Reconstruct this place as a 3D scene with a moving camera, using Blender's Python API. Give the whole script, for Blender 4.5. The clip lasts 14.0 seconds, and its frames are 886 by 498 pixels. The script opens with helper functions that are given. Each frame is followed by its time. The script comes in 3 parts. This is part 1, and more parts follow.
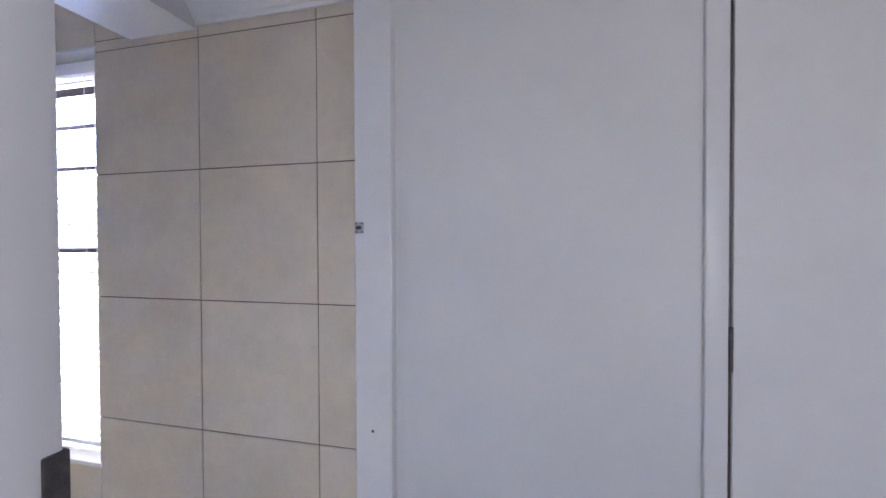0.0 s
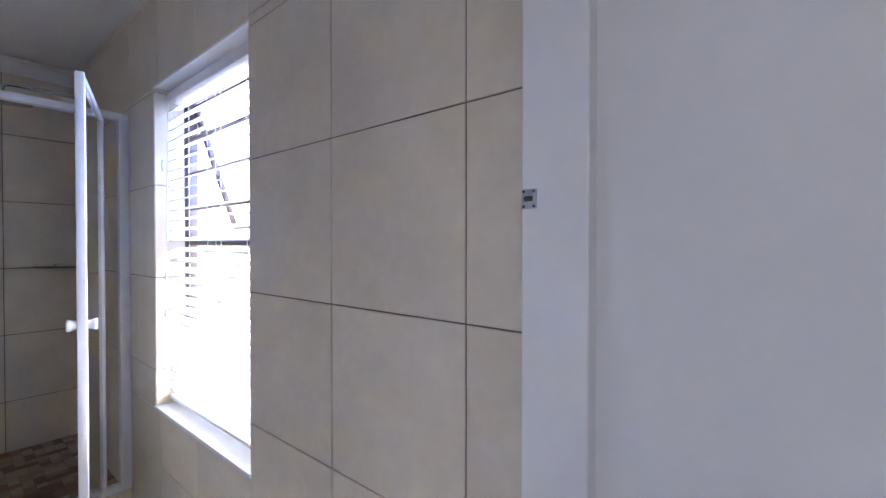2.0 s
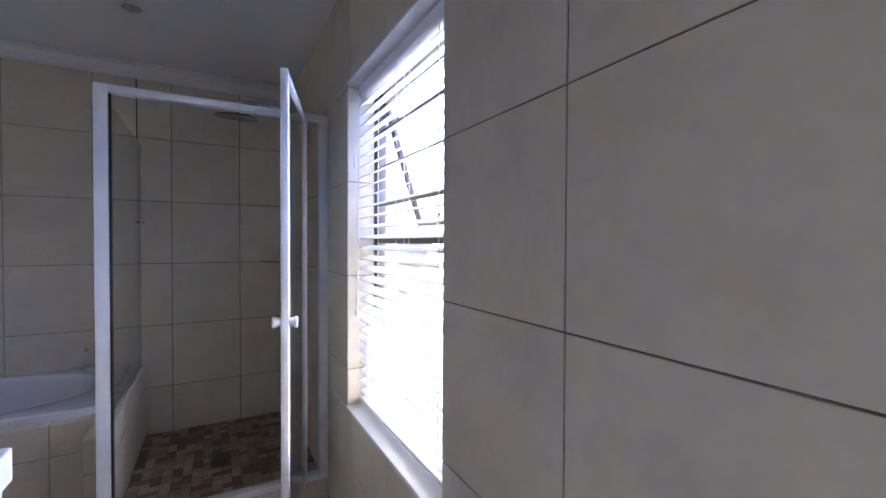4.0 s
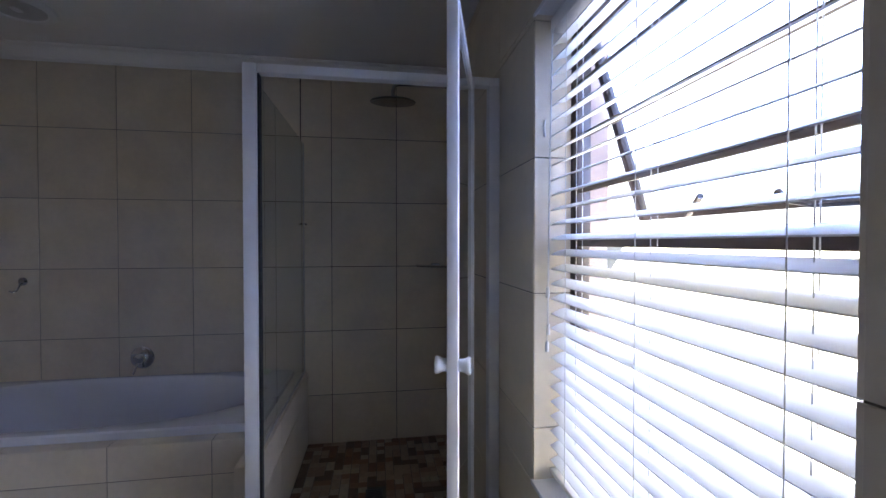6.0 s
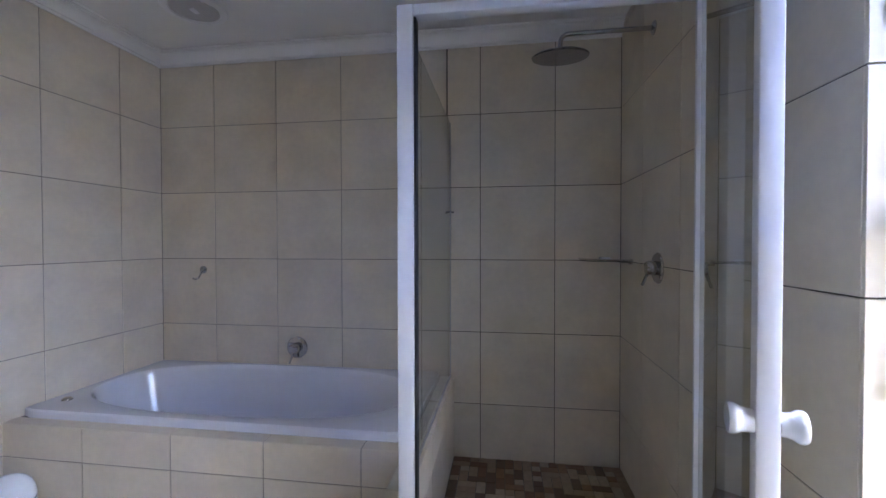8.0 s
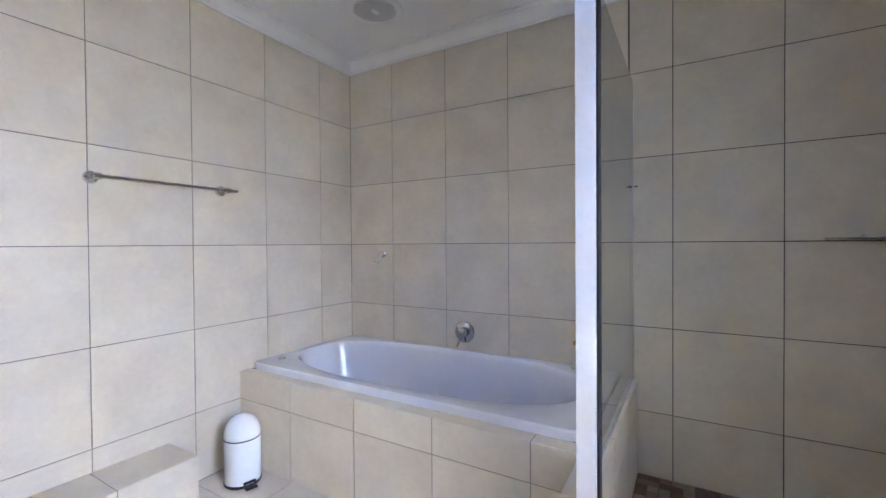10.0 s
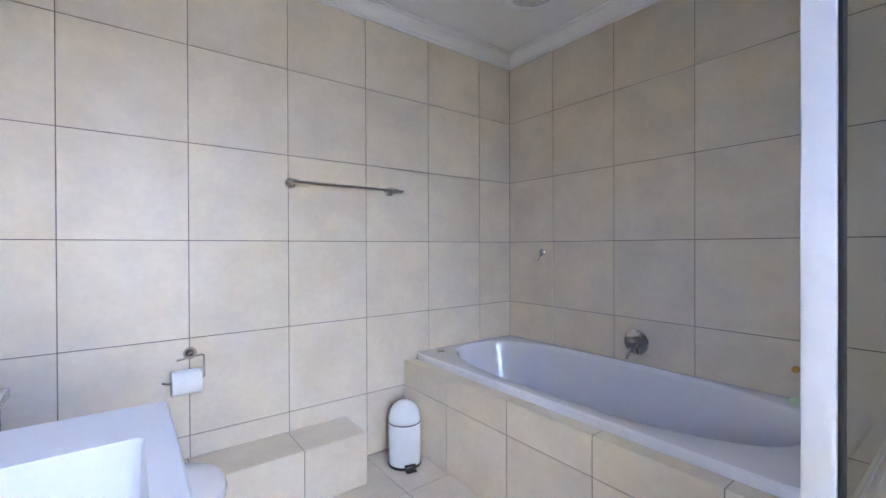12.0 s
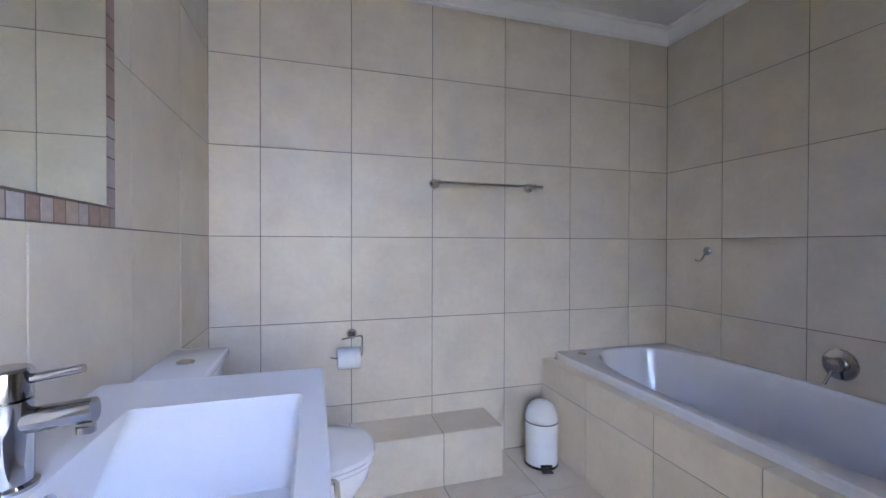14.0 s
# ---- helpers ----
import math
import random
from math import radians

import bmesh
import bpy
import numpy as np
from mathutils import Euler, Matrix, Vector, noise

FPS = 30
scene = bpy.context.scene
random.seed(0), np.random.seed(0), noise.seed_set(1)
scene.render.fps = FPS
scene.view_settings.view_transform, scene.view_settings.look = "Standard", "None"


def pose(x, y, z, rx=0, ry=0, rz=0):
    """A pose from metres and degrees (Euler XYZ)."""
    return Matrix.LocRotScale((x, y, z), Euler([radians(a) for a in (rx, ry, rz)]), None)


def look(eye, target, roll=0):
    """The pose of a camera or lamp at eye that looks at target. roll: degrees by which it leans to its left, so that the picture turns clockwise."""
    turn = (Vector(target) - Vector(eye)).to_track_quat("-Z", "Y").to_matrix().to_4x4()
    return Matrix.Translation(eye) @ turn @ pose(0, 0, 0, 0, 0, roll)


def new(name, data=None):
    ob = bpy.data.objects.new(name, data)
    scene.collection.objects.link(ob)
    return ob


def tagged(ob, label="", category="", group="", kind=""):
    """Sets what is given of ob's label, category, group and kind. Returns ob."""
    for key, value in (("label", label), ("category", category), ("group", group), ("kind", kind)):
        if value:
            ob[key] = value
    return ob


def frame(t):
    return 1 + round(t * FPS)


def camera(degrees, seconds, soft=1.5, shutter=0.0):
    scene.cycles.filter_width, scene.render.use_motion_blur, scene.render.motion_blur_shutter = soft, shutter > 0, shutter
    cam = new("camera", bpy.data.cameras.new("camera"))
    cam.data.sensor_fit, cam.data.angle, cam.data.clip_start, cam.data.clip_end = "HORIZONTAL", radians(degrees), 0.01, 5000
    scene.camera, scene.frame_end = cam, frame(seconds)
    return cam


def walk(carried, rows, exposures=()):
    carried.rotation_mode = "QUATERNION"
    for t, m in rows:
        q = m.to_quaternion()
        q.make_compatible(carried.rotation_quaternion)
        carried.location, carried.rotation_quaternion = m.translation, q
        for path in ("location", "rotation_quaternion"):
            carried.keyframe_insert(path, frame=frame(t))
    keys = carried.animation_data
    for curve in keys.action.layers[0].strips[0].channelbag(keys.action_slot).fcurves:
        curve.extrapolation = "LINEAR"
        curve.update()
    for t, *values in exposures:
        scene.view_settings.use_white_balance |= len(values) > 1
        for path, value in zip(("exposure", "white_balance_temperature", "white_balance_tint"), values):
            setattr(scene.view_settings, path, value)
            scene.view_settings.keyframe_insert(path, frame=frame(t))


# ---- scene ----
cam = camera(93.4, 14.0)
PATH = [
    (0, (4.016, 1.745, 1.384), (3.526, 3.684, 1.354), -0.2),
    (0.5, (3.979, 1.892, 1.361), (3.277, 3.764, 1.331), -0.3),
    (1, (3.929, 2.004, 1.345), (3.026, 3.789, 1.32), -0.0),
    (1.5, (3.875, 2.133, 1.359), (2.779, 3.806, 1.328), -0.1),
    (2, (3.817, 2.218, 1.354), (2.554, 3.768, 1.331), -0.0),
    (2.5, (3.742, 2.248, 1.356), (2.337, 3.671, 1.329), -0.0),
    (3, (3.634, 2.291, 1.355), (2.082, 3.552, 1.326), -0.1),
    (3.2, (3.602, 2.306, 1.356), (2.006, 3.511, 1.325), 0.0),
    (5.5, (3.002, 2.368, 1.351), (1.054, 2.821, 1.324), 0.1),
    (6, (2.836, 2.385, 1.36), (0.86, 2.692, 1.329), 0.0),
    (6.5, (2.731, 2.345, 1.35), (0.741, 2.547, 1.316), 0.0),
    (7, (2.627, 2.294, 1.332), (0.628, 2.356, 1.299), -0.0),
    (7.5, (2.532, 2.25, 1.323), (0.534, 2.155, 1.292), 0.1),
    (8, (2.451, 2.215, 1.304), (0.472, 1.93, 1.271), -0.1),
    (10.5, (2.296, 2.139, 1.183), (0.675, 0.967, 1.166), -0.4),
    (11, (2.266, 2.131, 1.177), (0.759, 0.817, 1.164), -0.3),
    (11.5, (2.228, 2.132, 1.19), (0.849, 0.684, 1.166), -0.0),
    (12, (2.209, 2.114, 1.168), (1.001, 0.52, 1.158), -0.2),
    (12.5, (2.207, 2.098, 1.175), (1.146, 0.403, 1.155), 0.0),
    (13, (2.185, 2.112, 1.176), (1.285, 0.326, 1.152), 0.1),
    (13.5, (2.178, 2.127, 1.157), (1.435, 0.27, 1.142), -0.0),
    (14, (2.167, 2.157, 1.159), (1.583, 0.244, 1.141), 0.1),
]
EXPOSURES = [
    (0.0, 1.15, 6300, 15), (1.5, 1.15, 6250, 15), (2.0, 0.95, 6250, 15), (3.0, 0.55, 6250, 15), (5.5, -0.15, 6250, 14), (6.5, -0.7, 6250, 13), (7.0, -0.75, 6250, 13), (7.5, -0.35, 6150, 13),
    (8.0, 0.75, 6250, 12), (10.5, 1.53, 6500, 9), (11.0, 1.53, 6500, 9), (12.5, 1.15, 6500, 9), (14.0, 0.78, 6350, 10),
]
walk(cam, [(t, look(eye, target, roll)) for t, eye, target, roll in PATH], EXPOSURES)

# ---- world, sun and large lights ----
world = bpy.data.worlds.new("sky")
scene.world = world
world.use_nodes = True
wn = world.node_tree.nodes
sky = wn.new("ShaderNodeTexSky")
sky.sky_type, sky.sun_disc = "NISHITA", False
sky.sun_elevation, sky.sun_rotation = radians(52), radians(200)
world.node_tree.links.new(sky.outputs[0], wn["Background"].inputs[0])
wn["Background"].inputs[1].default_value = 0.15


def lamp(name, kind, m, energy, colour, size=None, size_y=None, angle=None):
    data = bpy.data.lights.new(name, kind)
    data.energy, data.color = energy, colour
    if kind == "AREA":
        data.shape, data.size, data.size_y = "RECTANGLE", size, size_y
    if angle:
        data.angle = angle
    ob = new(name, data)
    ob.matrix_world = m
    return ob


lamp("sun", "SUN", look((1, -6, 8), (1.2, 0, 0)), 3.0, (1.0, 0.95, 0.88), angle=radians(0.5))
# daylight of the sky over the garden, falling into the bathroom window
lamp("window_sky_light", "AREA", look((3.0, 3.66, 2.25), (3.0, 2.0, 1.1)), 350, (0.41, 0.62, 1.36), 5.0, 1.5)
# and of the sunlit garden below it
lamp("window_garden_light", "AREA", look((3.0, 3.54, 0.75), (3.0, 2.0, 1.6)), 300, (0.98, 0.90, 0.72), 5.0, 1.7)
# daylight of a window assumed in the hallway, unseen behind the walker
lamp("assumed_hallway_daylight", "AREA", look((4.7, 0.36, 1.5), (4.4, 3, 1.35)), 4.6, (0.88, 0.87, 1.04), 1.0, 1.1)


# ---- materials ----
def material(name, colour, rough=0.5, metal=0.0, vary=0.0, scale=8.0, bump=0.0, bump_scale=60.0, per_piece=0.0, coat=0.0, speck=0.0):
    """A procedural surface: two scales of mottling, fine relief, and a slight shift from piece to piece."""
    m = bpy.data.materials.new(name)
    m.use_nodes = True
    nodes, links = m.node_tree.nodes, m.node_tree.links
    b = nodes["Principled BSDF"]
    b.inputs["Base Color"].default_value = (*colour, 1)
    b.inputs["Roughness"].default_value, b.inputs["Metallic"].default_value = rough, metal
    b.inputs["Coat Weight"].default_value = coat
    b.inputs["Coat Roughness"].default_value = 0.08
    co = nodes.new("ShaderNodeTexCoord")
    last = None

    def scaled_noise(s, detail=4.0):
        n = nodes.new("ShaderNodeTexNoise")
        n.inputs["Scale"].default_value, n.inputs["Detail"].default_value = s, detail
        if per_piece:
            info, add, mul = nodes.new("ShaderNodeObjectInfo"), nodes.new("ShaderNodeVectorMath"), nodes.new("ShaderNodeMath")
            mul.operation, mul.inputs[1].default_value = "MULTIPLY", 37.0
            links.new(info.outputs["Random"], mul.inputs[0])
            links.new(co.outputs["Object"], add.inputs[0])
            links.new(mul.outputs[0], add.inputs[1])
            links.new(add.outputs[0], n.inputs["Vector"])
        else:
            links.new(co.outputs["Object"], n.inputs["Vector"])
        return n

    if vary or per_piece:
        mix = nodes.new("ShaderNodeHueSaturation")
        mix.inputs["Color"].default_value = (*colour, 1)
        big, small = scaled_noise(scale), scaled_noise(scale * 7, 6.0)
        m1 = nodes.new("ShaderNodeMapRange")
        m1.inputs["From Min"].default_value, m1.inputs["From Max"].default_value = 0.3, 0.7
        m1.inputs["To Min"].default_value, m1.inputs["To Max"].default_value = 1 - vary, 1 + vary
        links.new(big.outputs["Fac"], m1.inputs["Value"])
        m2 = nodes.new("ShaderNodeMapRange")
        m2.inputs["From Min"].default_value, m2.inputs["From Max"].default_value = 0.3, 0.7
        m2.inputs["To Min"].default_value, m2.inputs["To Max"].default_value = 1 - vary * 0.4, 1 + vary * 0.4
        links.new(small.outputs["Fac"], m2.inputs["Value"])
        times = nodes.new("ShaderNodeMath")
        times.operation = "MULTIPLY"
        links.new(m1.outputs[0], times.inputs[0])
        links.new(m2.outputs[0], times.inputs[1])
        last = times
        if per_piece:
            info = nodes.new("ShaderNodeObjectInfo")
            m3 = nodes.new("ShaderNodeMapRange")
            m3.inputs["To Min"].default_value, m3.inputs["To Max"].default_value = 1 - per_piece, 1 + per_piece
            links.new(info.outputs["Random"], m3.inputs["Value"])
            t2 = nodes.new("ShaderNodeMath")
            t2.operation = "MULTIPLY"
            links.new(times.outputs[0], t2.inputs[0])
            links.new(m3.outputs[0], t2.inputs[1])
            last = t2
        links.new(last.outputs[0], mix.inputs["Value"])
        links.new(mix.outputs[0], b.inputs["Base Color"])
        mr = nodes.new("ShaderNodeMapRange")
        mr.inputs["To Min"].default_value, mr.inputs["To Max"].default_value = max(0.02, rough - 0.08), rough + 0.08
        links.new(small.outputs["Fac"], mr.inputs["Value"])
        links.new(mr.outputs[0], b.inputs["Roughness"])
    if bump:
        n = scaled_noise(bump_scale)
        bp = nodes.new("ShaderNodeBump")
        bp.inputs["Strength"].default_value, bp.inputs["Distance"].default_value = bump, 0.002
        links.new(n.outputs["Fac"], bp.inputs["Height"])
        links.new(bp.outputs[0], b.inputs["Normal"])
    return m


def pieces_material(name, colours, rough=0.45):
    """One material whose colour is picked for each piece from a short palette."""
    m = material(name, colours[0], rough, vary=0.12, scale=40, bump=0.25, bump_scale=150)
    nodes, links = m.node_tree.nodes, m.node_tree.links
    info, ramp = nodes.new("ShaderNodeObjectInfo"), nodes.new("ShaderNodeValToRGB")
    ramp.color_ramp.interpolation = "CONSTANT"
    while len(ramp.color_ramp.elements) < len(colours):
        ramp.color_ramp.elements.new(0.5)
    for i, c in enumerate(colours):
        ramp.color_ramp.elements[i].position = i / len(colours)
        ramp.color_ramp.elements[i].color = (*c, 1)
    links.new(info.outputs["Random"], ramp.inputs[0])
    hue = next(n for n in nodes if n.type == "HUE_SAT")
    links.new(ramp.outputs[0], hue.inputs["Color"])
    return m


def glass_material(name, tint=(0.94, 0.97, 0.95)):
    m = material(name, tint, 0.0)
    b = m.node_tree.nodes["Principled BSDF"]
    b.inputs["Transmission Weight"].default_value, b.inputs["IOR"].default_value = 1.0, 1.45
    return m


def slat_material():
    m = material("blind_slat_white", (0.82, 0.82, 0.83), 0.4, vary=0.02, scale=5)
    nodes, links = m.node_tree.nodes, m.node_tree.links
    tr, mix = nodes.new("ShaderNodeBsdfTranslucent"), nodes.new("ShaderNodeMixShader")
    tr.inputs[0].default_value = (0.85, 0.85, 0.86, 1)
    mix.inputs[0].default_value = 0.10
    links.new(nodes["Principled BSDF"].outputs[0], mix.inputs[1])
    links.new(tr.outputs[0], mix.inputs[2])
    links.new(mix.outputs[0], nodes["Material Output"].inputs[0])
    return m


TILE = material("cream_ceramic_tile", (0.66, 0.583, 0.465), 0.42, vary=0.07, scale=5, bump=0.06, bump_scale=90, per_piece=0.025)
FLOOR_TILE = material("cream_floor_tile", (0.62, 0.55, 0.46), 0.38, vary=0.07, scale=6, bump=0.08, bump_scale=90, per_piece=0.03)
GROUT = material("grey_brown_grout", (0.15, 0.13, 0.11), 0.9, vary=0.25, scale=12, bump=0.4, bump_scale=200)
PALE_GROUT = material("grey_grout", (0.19, 0.172, 0.155), 0.9, vary=0.3, scale=5, bump=0.4, bump_scale=200)
WET_GROUT = material("darkened_grout", (0.07, 0.055, 0.045), 0.85, vary=0.35, scale=6, bump=0.4, bump_scale=200)
PAINT = material("white_wall_paint", (0.74, 0.74, 0.74), 0.55, vary=0.03, scale=2.5, bump=0.12, bump_scale=160)
GLOSS_PAINT = material("white_enamel_paint", (0.78, 0.78, 0.78), 0.35, vary=0.03, scale=4, bump=0.1, bump_scale=45)
CEILING = material("ceiling_paint", (0.78, 0.77, 0.75), 0.85, vary=0.02, scale=2, bump=0.1, bump_scale=120)
ALUMINIUM = material("white_powder_coated_aluminium", (0.74, 0.74, 0.77), 0.35, vary=0.04, scale=9)
SEAL = material("black_rubber_seal", (0.015, 0.015, 0.017), 0.6)
CHROME = material("chrome", (0.46, 0.46, 0.48), 0.04, metal=1.0, vary=0.05, scale=20)
STEEL = material("brushed_steel", (0.66, 0.63, 0.60), 0.14, metal=1.0, vary=0.08, scale=25, bump=0.1, bump_scale=300)
# darker, rougher chrome for the shower rose
DARK_CHROME = material("darker_chrome", (0.3, 0.29, 0.28), 0.2, metal=1.0, vary=0.1, scale=30)
ZINC = material("zinc_plated_steel", (0.45, 0.46, 0.5), 0.4, metal=1.0, vary=0.15, scale=50)
DARK_STEEL = material("tarnished_steel_and_gap_shade", (0.12, 0.11, 0.11), 0.45, metal=0.9, vary=0.2, scale=60)
ACRYLIC = material("white_bath_acrylic", (0.72, 0.72, 0.76), 0.16, vary=0.02, scale=3, coat=1.0)
CERAMIC = material("white_glazed_ceramic", (0.78, 0.78, 0.8), 0.12, vary=0.015, scale=4, coat=0.5)
STONE = material("white_cast_stone", (0.64, 0.64, 0.66), 0.35, vary=0.015, scale=3)
BOARD = material("white_melamine_board", (0.74, 0.74, 0.75), 0.4, vary=0.02, scale=5)
BIN_PAINT = material("white_enamelled_tin", (0.77, 0.79, 0.8), 0.18, vary=0.02, scale=8, coat=0.4)
GREY_PLASTIC = material("grey_plastic", (0.42, 0.41, 0.4), 0.5, vary=0.05, scale=20)
BLACK = material("black_plastic_and_gap_shade", (0.014, 0.014, 0.015), 0.45)
PAPER = material("toilet_paper", (0.82, 0.82, 0.82), 0.95, vary=0.03, scale=30, bump=0.5, bump_scale=220)
FRAME_PAINT = material("dark_brown_window_enamel", (0.035, 0.022, 0.02), 0.4, vary=0.25, scale=12, bump=0.15)
PLASTER = material("pink_exterior_plaster", (0.40, 0.32, 0.285), 0.9, vary=0.12, scale=6, bump=0.6, bump_scale=120)
GLASS = glass_material("clear_glass")
SHOWER_GLASS = glass_material("shower_glass", (0.9, 0.95, 0.93))
MIRROR = material("silvered_mirror", (0.86, 0.9, 0.86), 0.01, metal=1.0)
BRASS = material("brass", (0.5, 0.3, 0.1), 0.3, metal=1.0, vary=0.1, scale=40)
SOAP = material("pale_green_soap", (0.5, 0.62, 0.42), 0.5, vary=0.05, scale=30)
RED = material("red_mark", (0.5, 0.02, 0.03), 0.4)
CORD = material("white_blind_cord", (0.75, 0.75, 0.75), 0.9, vary=0.05, scale=80)
SLAT = slat_material()
MOSAIC = pieces_material("tumbled_stone_mosaic", [(0.36, 0.26, 0.17), (0.2, 0.1, 0.055), (0.44, 0.35, 0.25), (0.27, 0.15, 0.08), (0.33, 0.22, 0.14), (0.15, 0.085, 0.05), (0.4, 0.29, 0.19)])
BORDER = pieces_material("mirror_border_mosaic", [(0.42, 0.37, 0.35), (0.33, 0.22, 0.17), (0.46, 0.42, 0.39), (0.29, 0.24, 0.22), (0.42, 0.33, 0.25), (0.38, 0.33, 0.31), (0.34, 0.24, 0.18)])
LAWN = material("lawn_and_paving", (0.2, 0.2, 0.13), 0.95, vary=0.3, scale=2, bump=0.5, bump_scale=40)
CARPET = material("hallway_floor", (0.3, 0.26, 0.22), 0.8, vary=0.1, scale=4, bump=0.3, bump_scale=120)


# ---- mesh tools ----
def mesh_of(bm, name, mat, smooth=True):
    bmesh.ops.recalc_face_normals(bm, faces=bm.faces[:])
    me = bpy.data.meshes.new(name)
    bm.to_mesh(me)
    bm.free()
    me.materials.append(mat)
    if smooth:
        for p in me.polygons:
            p.use_smooth = True
        me.set_sharp_from_angle(angle=radians(35))
    return me


def part(name, bm, mat, parent=None, label="", smooth=True):
    ob = new(name, mesh_of(bm, name, mat, smooth))
    ob.parent = parent
    if label:
        ob["label"] = label
    return ob


def thing(name, x, y, z, label, category, group=""):
    ob = new(name)
    ob.location = (x, y, z)
    ob.empty_display_size = 0.1
    bpy.context.view_layer.update()
    return tagged(ob, label, category, group)


def under(ob, parent):
    """Hang ob, built in world metres, under a thing."""
    ob.parent = parent
    ob.matrix_parent_inverse = Matrix.Translation(parent.location).inverted()
    return ob


def wpart(name, bm, mat, parent, label="", smooth=True):
    return under(part(name, bm, mat, None, label, smooth), parent)


def structure(name, bm, mat, label, category, smooth=False):
    return tagged(part(name, bm, mat, None, "", smooth), label, category, "", "structure")


def block(lo, hi, bevel=0.0, bm=None, segments=2):
    bm = bm or bmesh.new()
    x0, y0, z0 = lo
    x1, y1, z1 = hi
    v = [bm.verts.new(p) for p in ((x0, y0, z0), (x1, y0, z0), (x1, y1, z0), (x0, y1, z0), (x0, y0, z1), (x1, y0, z1), (x1, y1, z1), (x0, y1, z1))]
    faces = [bm.faces.new([v[i] for i in f]) for f in ((3, 2, 1, 0), (4, 5, 6, 7), (0, 1, 5, 4), (1, 2, 6, 5), (2, 3, 7, 6), (3, 0, 4, 7))]
    if bevel:
        edges = {e for f in faces for e in f.edges}
        bmesh.ops.bevel(bm, geom=list(edges), offset=bevel, segments=segments, profile=0.5, affect="EDGES")
    return bm


def loft(rings, cap_first=True, cap_last=True, bm=None):
    """Skin a row of closed rings that have the same number of points."""
    bm = bm or bmesh.new()
    vs = [[bm.verts.new(p) for p in ring] for ring in rings]
    n = len(rings[0])
    for a, b in zip(vs, vs[1:]):
        for i in range(n):
            j = (i + 1) % n
            bm.faces.new((a[i], a[j], b[j], b[i]))
    if cap_first:
        bm.faces.new(vs[0][::-1])
    if cap_last:
        bm.faces.new(vs[-1])
    return bm


def turned(profile, m, seg=32, bm=None):
    """Turn a profile of (radius, height) about the z axis of the pose m."""
    rings = [[m @ Vector((max(r, 1e-4) * math.cos(2 * math.pi * i / seg), max(r, 1e-4) * math.sin(2 * math.pi * i / seg), h)) for i in range(seg)] for r, h in profile]
    return loft(rings, bm=bm)


def facing(p, d):
    """A pose at p whose z axis points along d."""
    return Matrix.Translation(p) @ Vector(d).to_track_quat("Z", "Y").to_matrix().to_4x4()


def rod(points, r, seg=12, bm=None):
    pts = [Vector(p) for p in points]
    rings = []
    side = None
    for i, p in enumerate(pts):
        d = (pts[min(i + 1, len(pts) - 1)] - pts[max(i - 1, 0)]).normalized()
        if side is None:
            side = d.orthogonal().normalized()
        side = (side - d * side.dot(d)).normalized()
        up = d.cross(side)
        rings.append([p + r * (math.cos(2 * math.pi * k / seg) * side + math.sin(2 * math.pi * k / seg) * up) for k in range(seg)])
    return loft(rings, bm=bm)


def bend(a, corner, b, r, steps=6):
    """Points of a rounded corner of radius about r on the way a, corner, b."""
    a, c, b = Vector(a), Vector(corner), Vector(b)
    p, q = c + (a - c).normalized() * r, c + (b - c).normalized() * r
    return [((1 - t) ** 2) * p + 2 * t * (1 - t) * c + t * t * q for t in [i / steps for i in range(steps + 1)]]


def oval(cx, cy, ax, ay, z, n=64, power=2.6):
    ring = []
    for i in range(n):
        t = 2 * math.pi * i / n
        c, s = math.cos(t), math.sin(t)
        ring.append(Vector((cx + ax * math.copysign(abs(c) ** (2 / power), c), cy + ay * math.copysign(abs(s) ** (2 / power), s), z)))
    return ring


def rect_ring(x0, y0, x1, y1, z, like):
    """The points of a rectangle in the directions of the points of another ring."""
    cx, cy = (x0 + x1) / 2, (y0 + y1) / 2
    mx, my = sum(p.x for p in like) / len(like), sum(p.y for p in like) / len(like)
    out = []
    for p in like:
        dx, dy = (p.x - mx), (p.y - my)
        k = min((x1 - x0) / 2 / max(abs(dx), 1e-6), (y1 - y0) / 2 / max(abs(dy), 1e-6))
        out.append(Vector((cx + dx * k, cy + dy * k, z)))
    return out


# ---- tiles: every one a piece of its own, set in recessed joints ----
JOINT = 0.0038
tile_meshes = {}


def tile_mesh(a, b, mat, proud=0.009, chamfer=0.0008):
    key = (round(a, 3), round(b, 3), mat.name)
    if key not in tile_meshes:
        bm = bmesh.new()
        rings = []
        for inset, h in ((0, -proud), (0, -chamfer), (chamfer, 0)):
            x, y = a / 2 - inset, b / 2 - inset
            rings.append([Vector((-x, -y, h)), Vector((x, -y, h)), Vector((x, y, h)), Vector((-x, y, h))])
        loft(rings, cap_first=False, bm=bm)
        tile_meshes[key] = mesh_of(bm, "tile", mat, False)
    return tile_meshes[key]


def cut(rects, hole):
    out = []
    a0, b0, a1, b1 = hole
    for x0, y0, x1, y1 in rects:
        if a0 >= x1 or a1 <= x0 or b0 >= y1 or b1 <= y0:
            out.append((x0, y0, x1, y1))
            continue
        if y0 < b0:
            out.append((x0, y0, x1, b0))
        if y1 > b1:
            out.append((x0, b1, x1, y1))
        m0, m1 = max(y0, b0), min(y1, b1)
        if x0 < a0:
            out.append((x0, m0, a0, m1))
        if x1 > a1:
            out.append((a1, m0, x1, m1))
    return out


